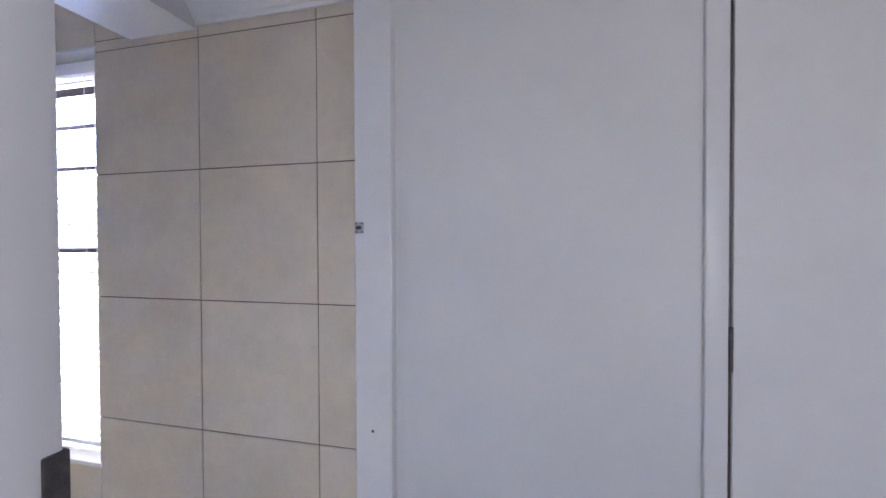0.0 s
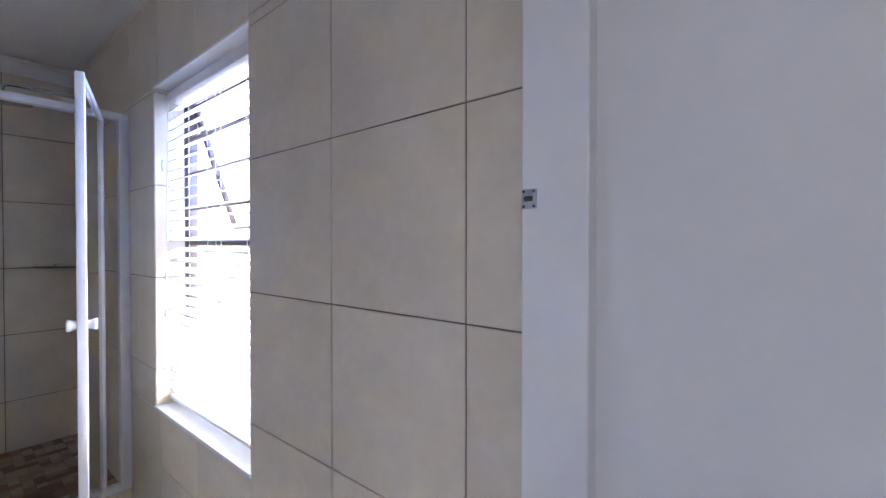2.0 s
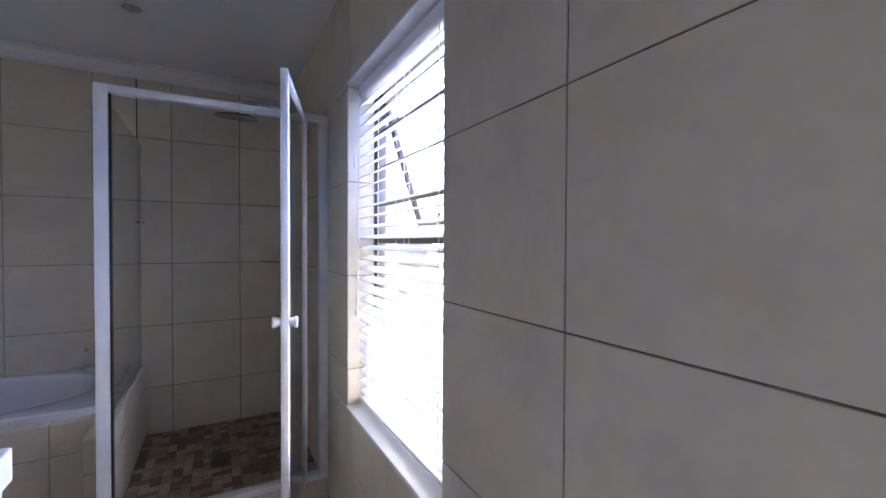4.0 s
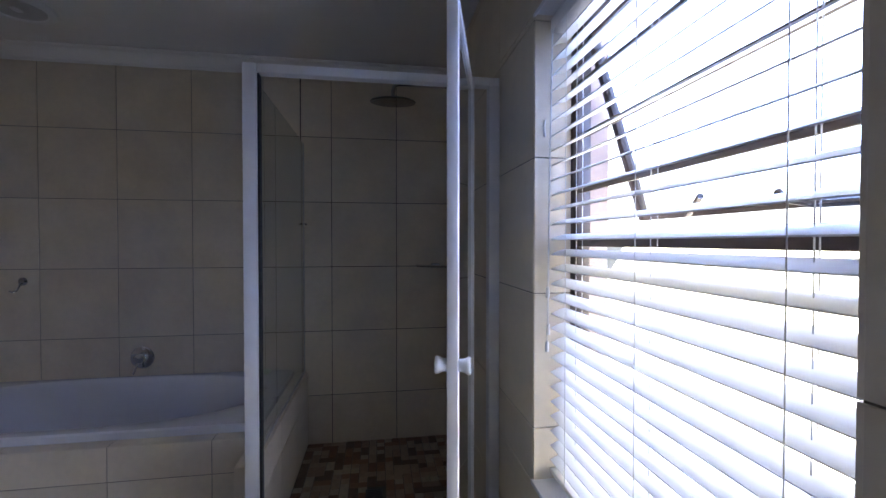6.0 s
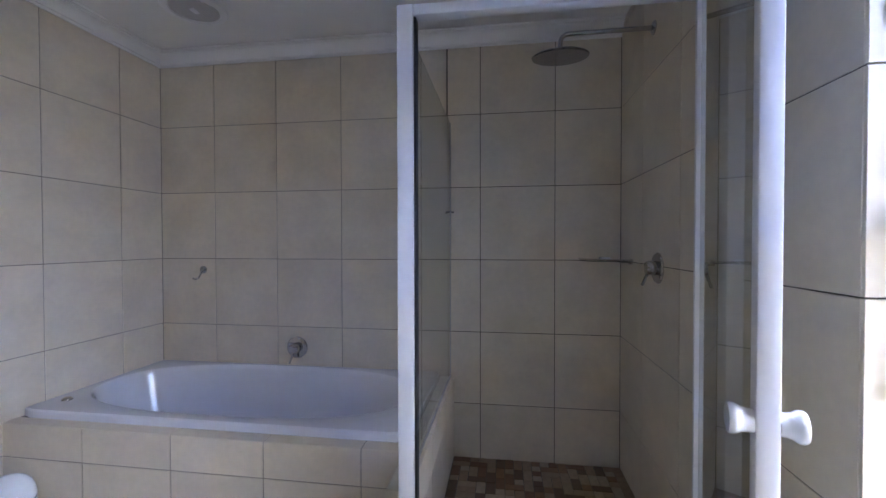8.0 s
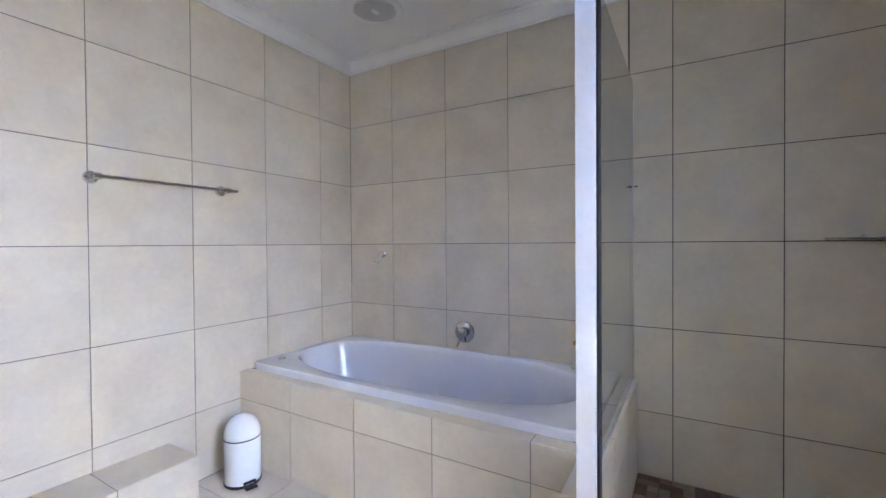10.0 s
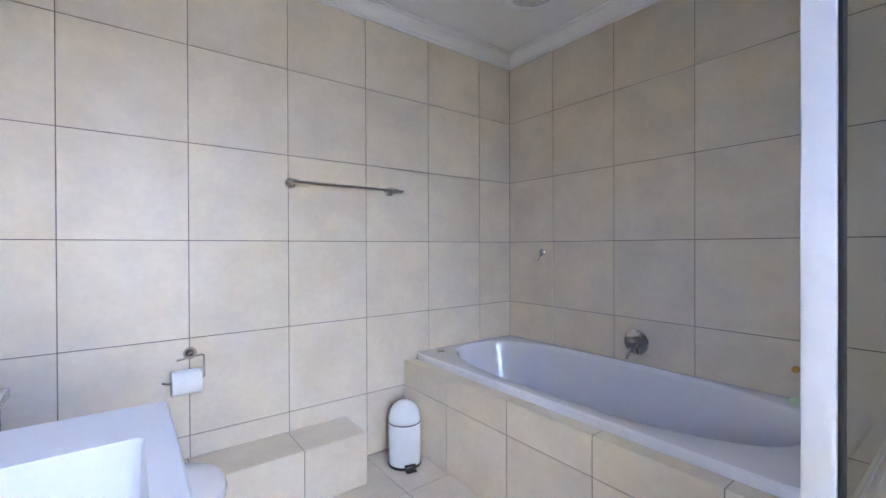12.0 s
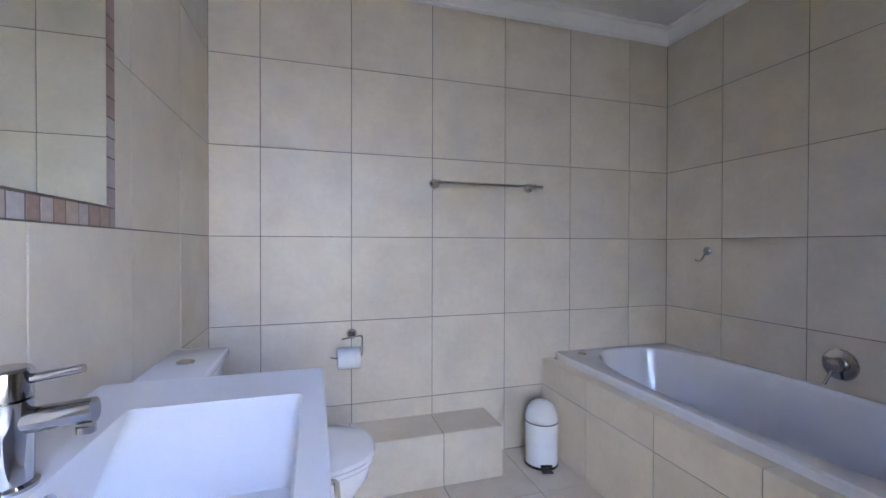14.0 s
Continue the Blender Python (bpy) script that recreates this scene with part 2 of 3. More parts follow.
def tiling(owner, origin, u, v, us, vs, mat=None, holes=(), name="tile"):
    """Tiles between the joint lines us and vs of the plane through origin along u and v; the owner is their wall or floor."""
    mat = mat or TILE
    o, u, v = Vector(origin), Vector(u), Vector(v)
    inverse = owner.matrix_world.inverted()
    for u0, u1 in zip(us, us[1:]):
        for v0, v1 in zip(vs, vs[1:]):
            rects = [(u0, v0, u1, v1)]
            for h in holes:
                rects = cut(rects, h)
            for x0, y0, x1, y1 in rects:
                a, b = x1 - x0 - JOINT, y1 - y0 - JOINT
                if a < 0.008 or b < 0.008:
                    continue
                ob = new(name, tile_mesh(a, b, mat))
                n = u.cross(v)
                m = Matrix((u, v, n)).transposed().to_4x4()
                m.translation = o + u * ((x0 + x1) / 2) + v * ((y0 + y1) / 2) + n * random.uniform(-0.0004, 0.0004)
                ob.parent = owner
                ob.matrix_parent_inverse = inverse
                ob.matrix_basis = m


def lines(start, pitch, lo, hi):
    k = math.ceil((lo + 0.02 - start) / pitch)
    out = [lo]
    while start + k * pitch < hi - 0.02:
        out.append(start + k * pitch)
        k += 1
    return out + [hi]


# ---- plan ----
PITCH, ROW0 = 0.425, 0.35
NORTH, EAST, CEIL = 2.866, 2.64, 2.52
LOBBY, DOOR0, DOOR1 = 2.92, 3.484, 3.595
OPEN_S = 1.98
WX0, WX1, WZ0, WZ1, REVEAL = 1.584, 2.487, 0.600, 2.072, 2.99
OUTER = 3.10
BACK = 0.003  # depth of the joints

# ground outside
structure("ground", block((-60, -60, -0.32), (60, 80, -0.27)), LAWN, "grass and paving outside the house", "ground")

# shell
wall_west = structure("wall_west", block((-0.25, -0.25, -0.25), (-BACK, 1.885, 2.75)), PALE_GROUT, "cream tiled wall behind the bath", "wall")
wall_shower = structure("wall_west_shower", block((-0.25, 1.885, -0.25), (-BACK, OUTER, 2.75)), WET_GROUT, "cream tiled wall of the shower with darkened joints", "wall")
wall_south = structure("wall_south", block((-0.003, -0.25, -0.25), (LOBBY, -BACK, 2.75)), PALE_GROUT, "cream tiled wall with a towel rail", "wall")
bm = block((EAST + BACK, -0.003, -0.25), (LOBBY, OPEN_S, 2.75))
wall_east = structure("wall_east", bm, PALE_GROUT, "cream tiled wall behind the basin and toilet", "wall")
structure("beam", block((EAST + 0.003, OPEN_S, 2.075), (LOBBY - 0.003, NORTH + 0.01, 2.75)), GLOSS_PAINT, "white painted beam over the opening to the door", "beam")
bm = bmesh.new()
y0, y1 = NORTH + BACK, OUTER
block((-0.003, y0, -0.25), (WX0, y1, 2.75), bm=bm)
block((WX1, y0, -0.25), (DOOR1, y1, 2.75), bm=bm)
block((WX0, y0, -0.25), (WX1, y1, WZ0), bm=bm)
block((WX0, y0, WZ1), (WX1, y1, 2.75), bm=bm)
wall_north = structure("wall_north", bm, GROUT, "cream tiled wall with the bathroom window", "wall")
structure("exterior_wall", block((-0.3, OUTER + 0.001, -0.3), (WX0 - 0.02, OUTER + 0.01, 2.9), bm=block((WX1 + 0.02, OUTER + 0.001, -0.3), (6, OUTER + 0.01, 2.9))), PLASTER, "pink plastered outer face of the house", "wall")
bm = block((WX0 - 0.004, REVEAL + 0.05, WZ0), (WX0 + 0.012, OUTER + 0.012, WZ1))
block((WX1 - 0.012, REVEAL + 0.05, WZ0), (WX1 + 0.004, OUTER + 0.012, WZ1), bm=bm)
structure("exterior_reveal", bm, PLASTER, "pink plastered outer sides of the window opening", "trim")
floor = structure("floor", block((-0.25, -0.25, -0.25), (DOOR1, 3.05, -BACK)), WET_GROUT, "cream tiled bathroom floor", "floor")
structure("ceiling", block((-0.25, -0.25, CEIL), (EAST + 0.05, OUTER, CEIL + 0.1)), CEILING, "white plastered bathroom ceiling", "ceiling")
structure("ceiling_lobby", block((LOBBY - 0.003, 1.7, 2.165), (DOOR0 + 0.01, NORTH + 0.02, 2.3)), CEILING, "low white ceiling before the door", "ceiling")
structure("wall_lobby_south", block((LOBBY - 0.003, 1.8, -0.25), (DOOR0 + 0.01, OPEN_S, 2.75)), PAINT, "white painted wall beside the door", "wall")


def cornice(name, a, b, inward, z, size=0.082):
    """A coved plaster cornice from a to b along a wall; inward points away from the wall."""
    prof = [(0.0, 0.0), (0.008, 0.0), (0.010, 0.012), (0.018, 0.016), (0.024, 0.030), (0.036, 0.048), (0.052, 0.060), (0.066, 0.064), (0.068, 0.072), (0.080, 0.074), (0.082, 0.082), (0.0, 0.082)]
    k = size / 0.082
    a, b, n = Vector(a), Vector(b), Vector(inward)
    rings = [[p + n * (o * k) + Vector((0, 0, z + h * k)) for o, h in prof] for p in (a, b)]
    return structure(name, loft(rings), CEILING, "white coved plaster cornice", "cornice", True)


cornice("cornice_west", (0, 0, 0), (0, NORTH, 0), (1, 0, 0), CEIL - 0.082)
cornice("cornice_south", (0, 0, 0), (EAST, 0, 0), (0, 1, 0), CEIL - 0.082)
cornice("cornice_east", (EAST, 0, 0), (EAST, NORTH, 0), (-1, 0, 0), CEIL - 0.082)
cornice("cornice_lobby", (LOBBY - 0.002, NORTH, 0), (DOOR0 + 0.003, NORTH, 0), (0, -1, 0), 2.083)

# hallway outside the bathroom door
structure("wall_hall_north", block((DOOR1 - 0.01, 2.862, -0.25), (6.0, OUTER, 2.75)), PAINT, "plain white painted hallway wall", "wall")
structure("wall_hall_east", block((5.8, 0.2, -0.25), (6.0, 2.89, 2.75)), PAINT, "plain white painted hallway wall", "wall")
bm = block((DOOR0 + 0.005, 0.2, -0.25), (DOOR1 - 0.005, 1.97, 2.75))
block((DOOR0 + 0.005, 1.965, 2.14), (DOOR1 - 0.005, 2.89, 2.75), bm=bm)
structure("wall_door", bm, PAINT, "white painted wall round the bathroom door", "wall")
# unseen wall, added with an opening for the hallway lamp
bm = block((DOOR0, 0.2, -0.25), (4.2, 0.35, 2.75))
block((5.2, 0.2, -0.25), (5.8, 0.35, 2.75), bm=bm)
block((4.2, 0.2, -0.25), (5.2, 0.35, 0.9), bm=bm)
block((4.2, 0.2, 2.1), (5.2, 0.35, 2.75), bm=bm)
structure("wall_hall_south", bm, PAINT, "unseen white painted hallway wall with an assumed window opening", "wall")
structure("ceiling_hall", block((DOOR0, 0.2, CEIL), (6.0, 3.1, CEIL + 0.1)), CEILING, "white hallway ceiling", "ceiling")
structure("floor_hall", block((DOOR1, 0.2, -0.25), (6.0, 2.9, -0.002)), CARPET, "plain brown hallway floor", "floor")

# bathroom door frame
frame_1 = structure("door_frame", block((DOOR0, 2.83, 0), (DOOR1, 2.892, 2.14), 0.003), GLOSS_PAINT, "white enamelled timber frame of the bathroom door", "door frame")
part("jamb", block((DOOR0, 1.975, 0), (DOOR1, 2.022, 2.14), 0.003), GLOSS_PAINT, frame_1)
part("head", block((DOOR0, 2.0225, 2.10), (DOOR1, 2.827, 2.142), 0.003), GLOSS_PAINT, frame_1)
strike = part("strike_plate", block((3.574, 2.004, 1.02), (3.598, 2.0255, 1.20), 0.002), DARK_STEEL, frame_1, "dark steel lock plate")
keep = part("bolt_keep", block((3.486, 2.8265, 1.411), (3.512, 2.8305, 1.443), 0.0012), ZINC, frame_1, "zinc plated bolt keep")
part("socket", rod([(3.493, 2.8255, 1.427), (3.506, 2.8255, 1.427)], 0.0045), DARK_STEEL, keep)
for sx in (3.490, 3.508):
    for sz in (1.415, 1.439):
        part("screw", turned([(0.0024, 0), (0.002, 0.001), (0.0005, 0.0012)], facing((sx, 2.8265, sz), (0, -1, 0)), 10), DARK_STEEL, keep)
# raised dark disc, coloured like the shade inside a hole
part("screw_hole", turned([(0.0045, 0), (0.004, 0.0006)], facing((3.536, 2.83, 0.853), (0, -1, 0)), 12), DARK_STEEL, frame_1, "dark disc for the shade in a screw hole")
part("screw_hole", turned([(0.0045, 0), (0.004, 0.0006)], facing((3.536, 2.83, 1.662), (0, -1, 0)), 12), GLOSS_PAINT, frame_1)

# hallway door, closed
door_2 = structure("door_2", block((4.431, 2.846, 0.005), (5.30, 2.86, 2.06), 0.003), GLOSS_PAINT, "closed plain white hallway door", "door")
bm = block((4.372, 2.846, 0), (4.424, 2.866, 2.10), 0.006)
part("jamb", bm, GLOSS_PAINT, door_2)
# dark strip set in the door gap in place of its shade
part("rebate", block((4.424, 2.857, 0), (4.432, 2.861, 2.06)), DARK_STEEL, door_2, "dark strip for the shade in the gap along the door")
part("hinge", rod([(4.4275, 2.847, 1.083), (4.4275, 2.847, 1.185)], 0.005), DARK_STEEL, door_2, "dark steel hinge")

# ---- window ----
window = thing("window_1", (WX0 + WX1) / 2, REVEAL, WZ0, "dark brown window with the top sash propped open", "window")
window["kind"] = "structure"
F0, F1 = REVEAL, REVEAL + 0.045
wpart("window_frame", block((WX0, F0, WZ0), (WX0 + 0.045, F1, WZ1), 0.003), FRAME_PAINT, window)
wpart("window_frame", block((WX1 - 0.04, F0, WZ0), (WX1, F1, WZ1), 0.003), FRAME_PAINT, window)
wpart("window_frame", block((WX0 + 0.045, F0, WZ1 - 0.045), (WX1 - 0.04, F1, WZ1), 0.003), FRAME_PAINT, window)
wpart("window_frame", block((WX0 + 0.045, F0, WZ0), (WX1 - 0.04, F1, WZ0 + 0.04), 0.003), FRAME_PAINT, window)
wpart("transom", block((WX0 + 0.045, F0, 1.348), (WX1 - 0.04, F1, 1.388), 0.003), FRAME_PAINT, window)
pane = wpart("pane", block((WX0 + 0.045, F0 + 0.02, WZ0 + 0.04), (WX1 - 0.04, F0 + 0.024, 1.348)), GLASS, window, smooth=False)
pane.visible_shadow = False
# the awning sash, hinged along its head
for z in (1.845, 1.682, 1.52):
    wpart("security_bar", block((WX0 + 0.045, F0 + 0.002, z - 0.009), (WX1 - 0.04, F0 + 0.012, z + 0.009), 0.002), FRAME_PAINT, window, "dark flat security bar")
tilt = math.atan2(0.185, 0.575)
hinge = Matrix.Translation((0, REVEAL + 0.016, 2.005)) @ Matrix.Rotation(tilt, 4, "X")
SX0, SX1, SH = WX0 + 0.052, WX1 - 0.045, 0.608
for lo, hi in (((SX0, 0, -SH), (SX0 + 0.024, 0.028, 0)), ((SX1 - 0.03, 0, -SH), (SX1, 0.028, 0)), ((SX0 + 0.024, 0, -0.03), (SX1 - 0.03, 0.028, 0)), ((SX0 + 0.024, 0, -SH), (SX1 - 0.03, 0.028, -SH + 0.02))):
    bm = block(lo, hi, 0.003)
    bmesh.ops.transform(bm, matrix=hinge, verts=bm.verts[:])
    wpart("sash_frame", bm, FRAME_PAINT, window)
bm = block((SX0 + 0.024, 0.012, -SH + 0.03), (SX1 - 0.03, 0.016, -0.03))
bmesh.ops.transform(bm, matrix=hinge, verts=bm.verts[:])
pane = wpart("pane", bm, GLASS, window, smooth=False)
pane.visible_shadow = False
wpart("stay", rod([(1.86, REVEAL + 0.19, 1.432), (1.90, REVEAL + 0.17, 1.445), (1.95, REVEAL + 0.15, 1.470)], 0.008, 8), DARK_STEEL, window, "dark casement stay")
wpart("handle", rod([(2.285, REVEAL - 0.004, 1.438), (2.30, REVEAL - 0.006, 1.425), (2.34, REVEAL - 0.006, 1.414), (2.42, REVEAL - 0.004, 1.412)], 0.006, 8), DARK_STEEL, window, "dark peg stay lever")
wpart("stay_peg", turned([(0.008, 0), (0.008, 0.01), (0.004, 0.022), (0.006, 0.028)], pose(2.42, REVEAL + 0.012, 1.388), 12), DARK_STEEL, window)
wpart("hinge", rod([(SX0 + 0.0, REVEAL + 0.03, 1.85), (SX0 + 0.008, REVEAL + 0.10, 1.93)], 0.007, 8), STEEL, window, "friction stay arm")

# ---- added wall and sky outside ----
glow = bpy.data.materials.new("bright_hazy_sky")
glow.use_nodes = True
gb = glow.node_tree.nodes["Principled BSDF"]
gb.inputs["Base Color"].default_value = (0.8, 0.85, 0.9, 1)
gb.inputs["Emission Color"].default_value = (0.92, 0.96, 1.0, 1)
gb.inputs["Emission Strength"].default_value = 3.5
structure("backdrop", block((-200, 52, -2), (160, 52.2, 70)), glow, "bright hazy sky beyond the garden", "backdrop")
# white wall added so that the view below the transom stays bright
view_fill_wall = thing("view_fill_wall", -2.5, 7.6, -0.27, "added white wall with a coping that fills the bright view outside", "garden wall")
wpart("wall", block((-12, 7.6, -0.3), (5, 7.8, 1.28), 0.01), PAINT, view_fill_wall)
wpart("coping", block((-12, 7.57, 1.282), (5, 7.83, 1.34), 0.012), PAINT, view_fill_wall)

# ---- venetian blind ----
blind = thing("venetian_blind", 2.03, 2.945, 1.99, "white slatted venetian blind, tilted half open", "blind")
BY = 2.945
BX0, BX1 = WX0 + 0.008, WX1 - 0.008
wpart("headrail", block((BX0, BY - 0.028, 2.012), (BX1, BY + 0.028, 2.056), 0.003), SLAT, blind)
slat_tilt = radians(20)
half = 0.025
z = 1.981
slat_data = None
while z > 0.665:
    if slat_data is None:
        c, s = math.cos(slat_tilt), math.sin(slat_tilt)
        top = []
        for k in range(5):
            q = -1 + k / 2
            crown = 0.0025 * (1 - q * q)
            top.append((half * q * c - crown * s, half * q * s + crown * c))
        prof = top + [(a + 0.0028 * s, b - 0.0028 * c) for a, b in reversed(top)]
        rings = [[Vector((x, a, b)) for a, b in prof] for x in (BX0 - 2.03, BX1 - 2.03)]
        slat_data = mesh_of(loft(rings), "slat", SLAT)
    ob = new("slat", slat_data)
    ob.parent = blind
    ob.matrix_basis = pose(random.uniform(-0.001, 0.001), 0, z - 1.99, random.uniform(-1.2, 1.2), random.uniform(-0.08, 0.08), 0)
    z -= 0.0464
wpart("bottom_rail", block((BX0, BY - 0.026, 0.634), (BX1, BY + 0.026, 0.650), 0.004), SLAT, blind)
for x in (1.70, 2.03, 2.36):
    for y in (BY - 0.026, BY + 0.026):
        wpart("ladder_cord", rod([(x, y, 0.64), (x, y, 2.012)], 0.0011, 6), CORD, blind)
    wpart("lift_cord", rod([(x + 0.014, BY, 0.64), (x + 0.014, BY, 2.012)], 0.0011, 6), CORD, blind)
TASSEL = [(0.0015, 0.034), (0.005, 0.03), (0.0055, 0.022), (0.0065, 0.004), (0.006, 0.0), (0.002, -0.001)]
for x, zt in ((1.607, 1.19), (1.612, 1.075), (1.603, 1.02)):
    cord = wpart("pull_cord", rod([(x, 2.905, zt + 0.03), (x + 0.002, 2.908, 1.5), (x + 0.006, 2.915, 2.02)], 0.0011, 6), CORD, blind)
    t = part("tassel", turned(TASSEL, pose(x, 2.905, zt), 14), CORD)
    t.parent = cord
wpart("cord_cleat", rod([(1.592, 2.90, 1.74), (1.596, 2.895, 1.72), (1.594, 2.90, 1.69)], 0.004, 8), CORD, blind)
# tiled sill and reveals of the window opening
sill = structure("window_sill", block((WX0 - 0.002, NORTH - 0.006, WZ0 - 0.004), (WX1 + 0.002, REVEAL, WZ0 + 0.012), 0.003), ALUMINIUM, "white window sill", "sill")
reveal = structure("window_reveal", block((WX0 - 0.003, NORTH + 0.001, WZ1 - 0.004), (WX1 + 0.003, REVEAL, WZ1 + 0.002)), GLOSS_PAINT, "white lining over the window", "trim")
part("lip", block((WX0 - 0.004, NORTH - 0.002, WZ1 - 0.010), (WX1 + 0.004, NORTH + 0.006, WZ1), 0.002), GLOSS_PAINT, reveal)

# ---- bath and its tiled surround ----
BFX, BTOP, HALF0, HALF1, HALF_TOP = 0.901, 0.500, 1.842, 1.925, 0.506
bm = block((BFX - 0.03, 0, 0), (BFX - BACK, HALF0 + 0.02, BTOP - BACK))
block((0.80, 0, BTOP - 0.03), (BFX - 0.03, HALF0 + 0.02, BTOP - BACK), bm=bm)
surround = structure("bath_surround", bm, PALE_GROUT, "cream tiled front and ledge of the bath", "bath surround")
half_wall = structure("shower_half_wall", block((0, HALF0, 0), (1.165 - BACK, HALF1 - BACK, HALF_TOP - BACK)), GROUT, "low cream tiled wall between bath and shower", "half wall")
curb = structure("shower_curb", block((1.105 + BACK, HALF1 - 0.01, 0), (1.215 - BACK, NORTH, 0.098 - BACK)), GROUT, "low cream tiled shower threshold", "threshold")
boxing = structure("pipe_boxing", block((1.27 + BACK, 0, 0), (EAST, 0.25 - BACK, 0.255 - BACK)), GROUT, "low cream tiled boxing along the wall", "boxing")

bath = thing("bathtub", 0.4, 0.93, 0.15, "white acrylic built-in bathtub, empty", "bathtub")
N_RING = 96
inner = oval(0.405, 0.905, 0.366, 0.848, 0.536, N_RING, 2.6)


def shrunk(f, g, z, shift=0.0):
    return [Vector((0.405 + (p.x - 0.405) * f, 0.905 + shift + (p.y - 0.905) * g, z)) for p in inner]


rings = [rect_ring(0.004, 0.004, 0.83, HALF0 - 0.004, BTOP - 0.002, inner), rect_ring(0.004, 0.004, 0.83, HALF0 - 0.004, 0.528, inner), rect_ring(0.010, 0.010, 0.823, HALF0 - 0.010, 0.5355, inner),
         shrunk(1.02, 1.008, 0.537), shrunk(1.0, 1.0, 0.535), shrunk(0.98, 0.992, 0.527), shrunk(0.965, 0.985, 0.51), shrunk(0.93, 0.965, 0.44), shrunk(0.88, 0.93, 0.33), shrunk(0.8, 0.87, 0.23), shrunk(0.68, 0.8, 0.17), shrunk(0.5, 0.7, 0.152), shrunk(0.2, 0.3, 0.148)]
wpart("shell", loft(rings, cap_first=False), ACRYLIC, bath)
wpart("air_control", turned([(0.022, 0), (0.021, 0.006), (0.014, 0.011), (0.002, 0.012)], pose(0.705, 0.106, 0.537), 20), CHROME, bath, "small chrome button on the rim")
wpart("waste", turned([(0.035, 0), (0.033, 0.004), (0.01, 0.002), (0.002, 0.002)], pose(0.392, 0.62, 0.152), 20), CHROME, bath)


def mixer(name, p, n, r, lever, label):
    """A round wall mixer: plate, body and lever."""
    ob = thing(name, *p, label, "tap")
    n = Vector(n)
    wpart("plate", turned([(r, 0), (r, 0.004), (r * 0.92, 0.009), (r * 0.5, 0.012)], facing(p, n), 36), CHROME, ob)
    wpart("body", turned([(r * 0.46, 0.01), (r * 0.46, 0.042), (r * 0.38, 0.05), (0.002, 0.052)], facing(p, n), 28), CHROME, ob)
    q = Vector(p) + n * 0.034
    wpart("lever", rod([q, q + Vector(lever) * 0.5, q + Vector(lever)], 0.0065, 10), CHROME, ob)
    return ob


mixer("bath_mixer", (0, 0.939, 0.647), (1, 0, 0), 0.068, (0.035, -0.02, -0.085), "round chrome bath mixer on the tiled wall")
mixer("shower_mixer", (0.57, NORTH, 1.192), (0, -1, 0), 0.066, (-0.03, -0.02, -0.075), "chrome shower mixer on the tiled wall")
hook = thing("robe_hook", 0, 0.289, 1.121, "small chrome robe hook above the bath", "hook")
wpart("rosette", turned([(0.024, 0), (0.024, 0.005), (0.016, 0.014), (0.003, 0.017)], facing((0, 0.296, 1.128), (1, 0, 0)), 24), CHROME, hook)
wpart("hook", rod([(0.012, 0.296, 1.125), (0.03, 0.297, 1.10), (0.04, 0.292, 1.078), (0.055, 0.282, 1.070), (0.062, 0.268, 1.078)], 0.0055, 10), CHROME, hook)
spout = thing("pipe_stub", 0, 1.621, 0.656, "capped brass pipe stub above the bath", "pipe")
wpart("cap", turned([(0.014, 0), (0.014, 0.016), (0.010, 0.022), (0.002, 0.023)], facing((0, 1.621, 0.656), (1, 0, 0)), 16), BRASS, spout)
soap = thing("soap_bar", 0.10, 1.66, 0.536, "pale green bar of soap on the bath rim", "soap")
wpart("bar", block((0.06, 1.62, 0.537), (0.12, 1.71, 0.562), 0.01, segments=3), SOAP, soap)

# ---- shower ----
shower = thing("shower_enclosure", 1.2, 2.4, 0.098, "white framed glass shower enclosure with its door open", "shower")
SX = 1.195
wpart("post", block((SX - 0.02, 1.899, 0.0), (SX + 0.028, 1.948, 2.014), 0.003), ALUMINIUM, shower)
wpart("seal", block((SX - 0.018, 1.949, 0.13), (SX + 0.020, 1.955, 1.98), 0.001), SEAL, shower)
wpart("top_rail", block((SX - 0.018, 1.9485, 1.981), (SX + 0.026, NORTH - 0.002, 2.014), 0.003), ALUMINIUM, shower)
wpart("wall_channel", block((SX - 0.018, NORTH - 0.045, 0.13), (SX + 0.026, NORTH - 0.001, 1.9805), 0.003), ALUMINIUM, shower)
wpart("bottom_rail", block((SX - 0.018, 1.9485, 0.0985), (SX + 0.026, NORTH - 0.002, 0.13), 0.003), ALUMINIUM, shower)
g = wpart("side_pane", block((0.02, 1.901, HALF_TOP + 0.012), (SX - 0.018, 1.907, 2.004)), SHOWER_GLASS, shower, smooth=False)
g.visible_shadow = False
wpart("side_channel", block((0.0, 1.898, HALF_TOP), (SX - 0.021, 1.910, HALF_TOP + 0.014), 0.002), GREY_PLASTIC, shower)
wpart("back_channel", block((0.0, 1.899, HALF_TOP + 0.014), (0.014, 1.909, 2.004), 0.002), GREY_PLASTIC, shower)
wpart("pane_clip", rod([(0.012, 1.915, 1.48), (0.03, 1.925, 1.48), (0.045, 1.927, 1.476)], 0.006, 10), CHROME, shower, "small chrome pane clip")
# the door leaf, swung out
H0, H1 = Vector((1.220, 2.747, 0)), Vector((1.850, 2.561, 0))
d = (H1 - H0).normalized()
leaf = Matrix.Translation(H0) @ Matrix.Rotation(math.atan2(d.y, d.x), 4, "Z")
LW, LZ0, LZ1 = (H1 - H0).length, 0.135, 1.978


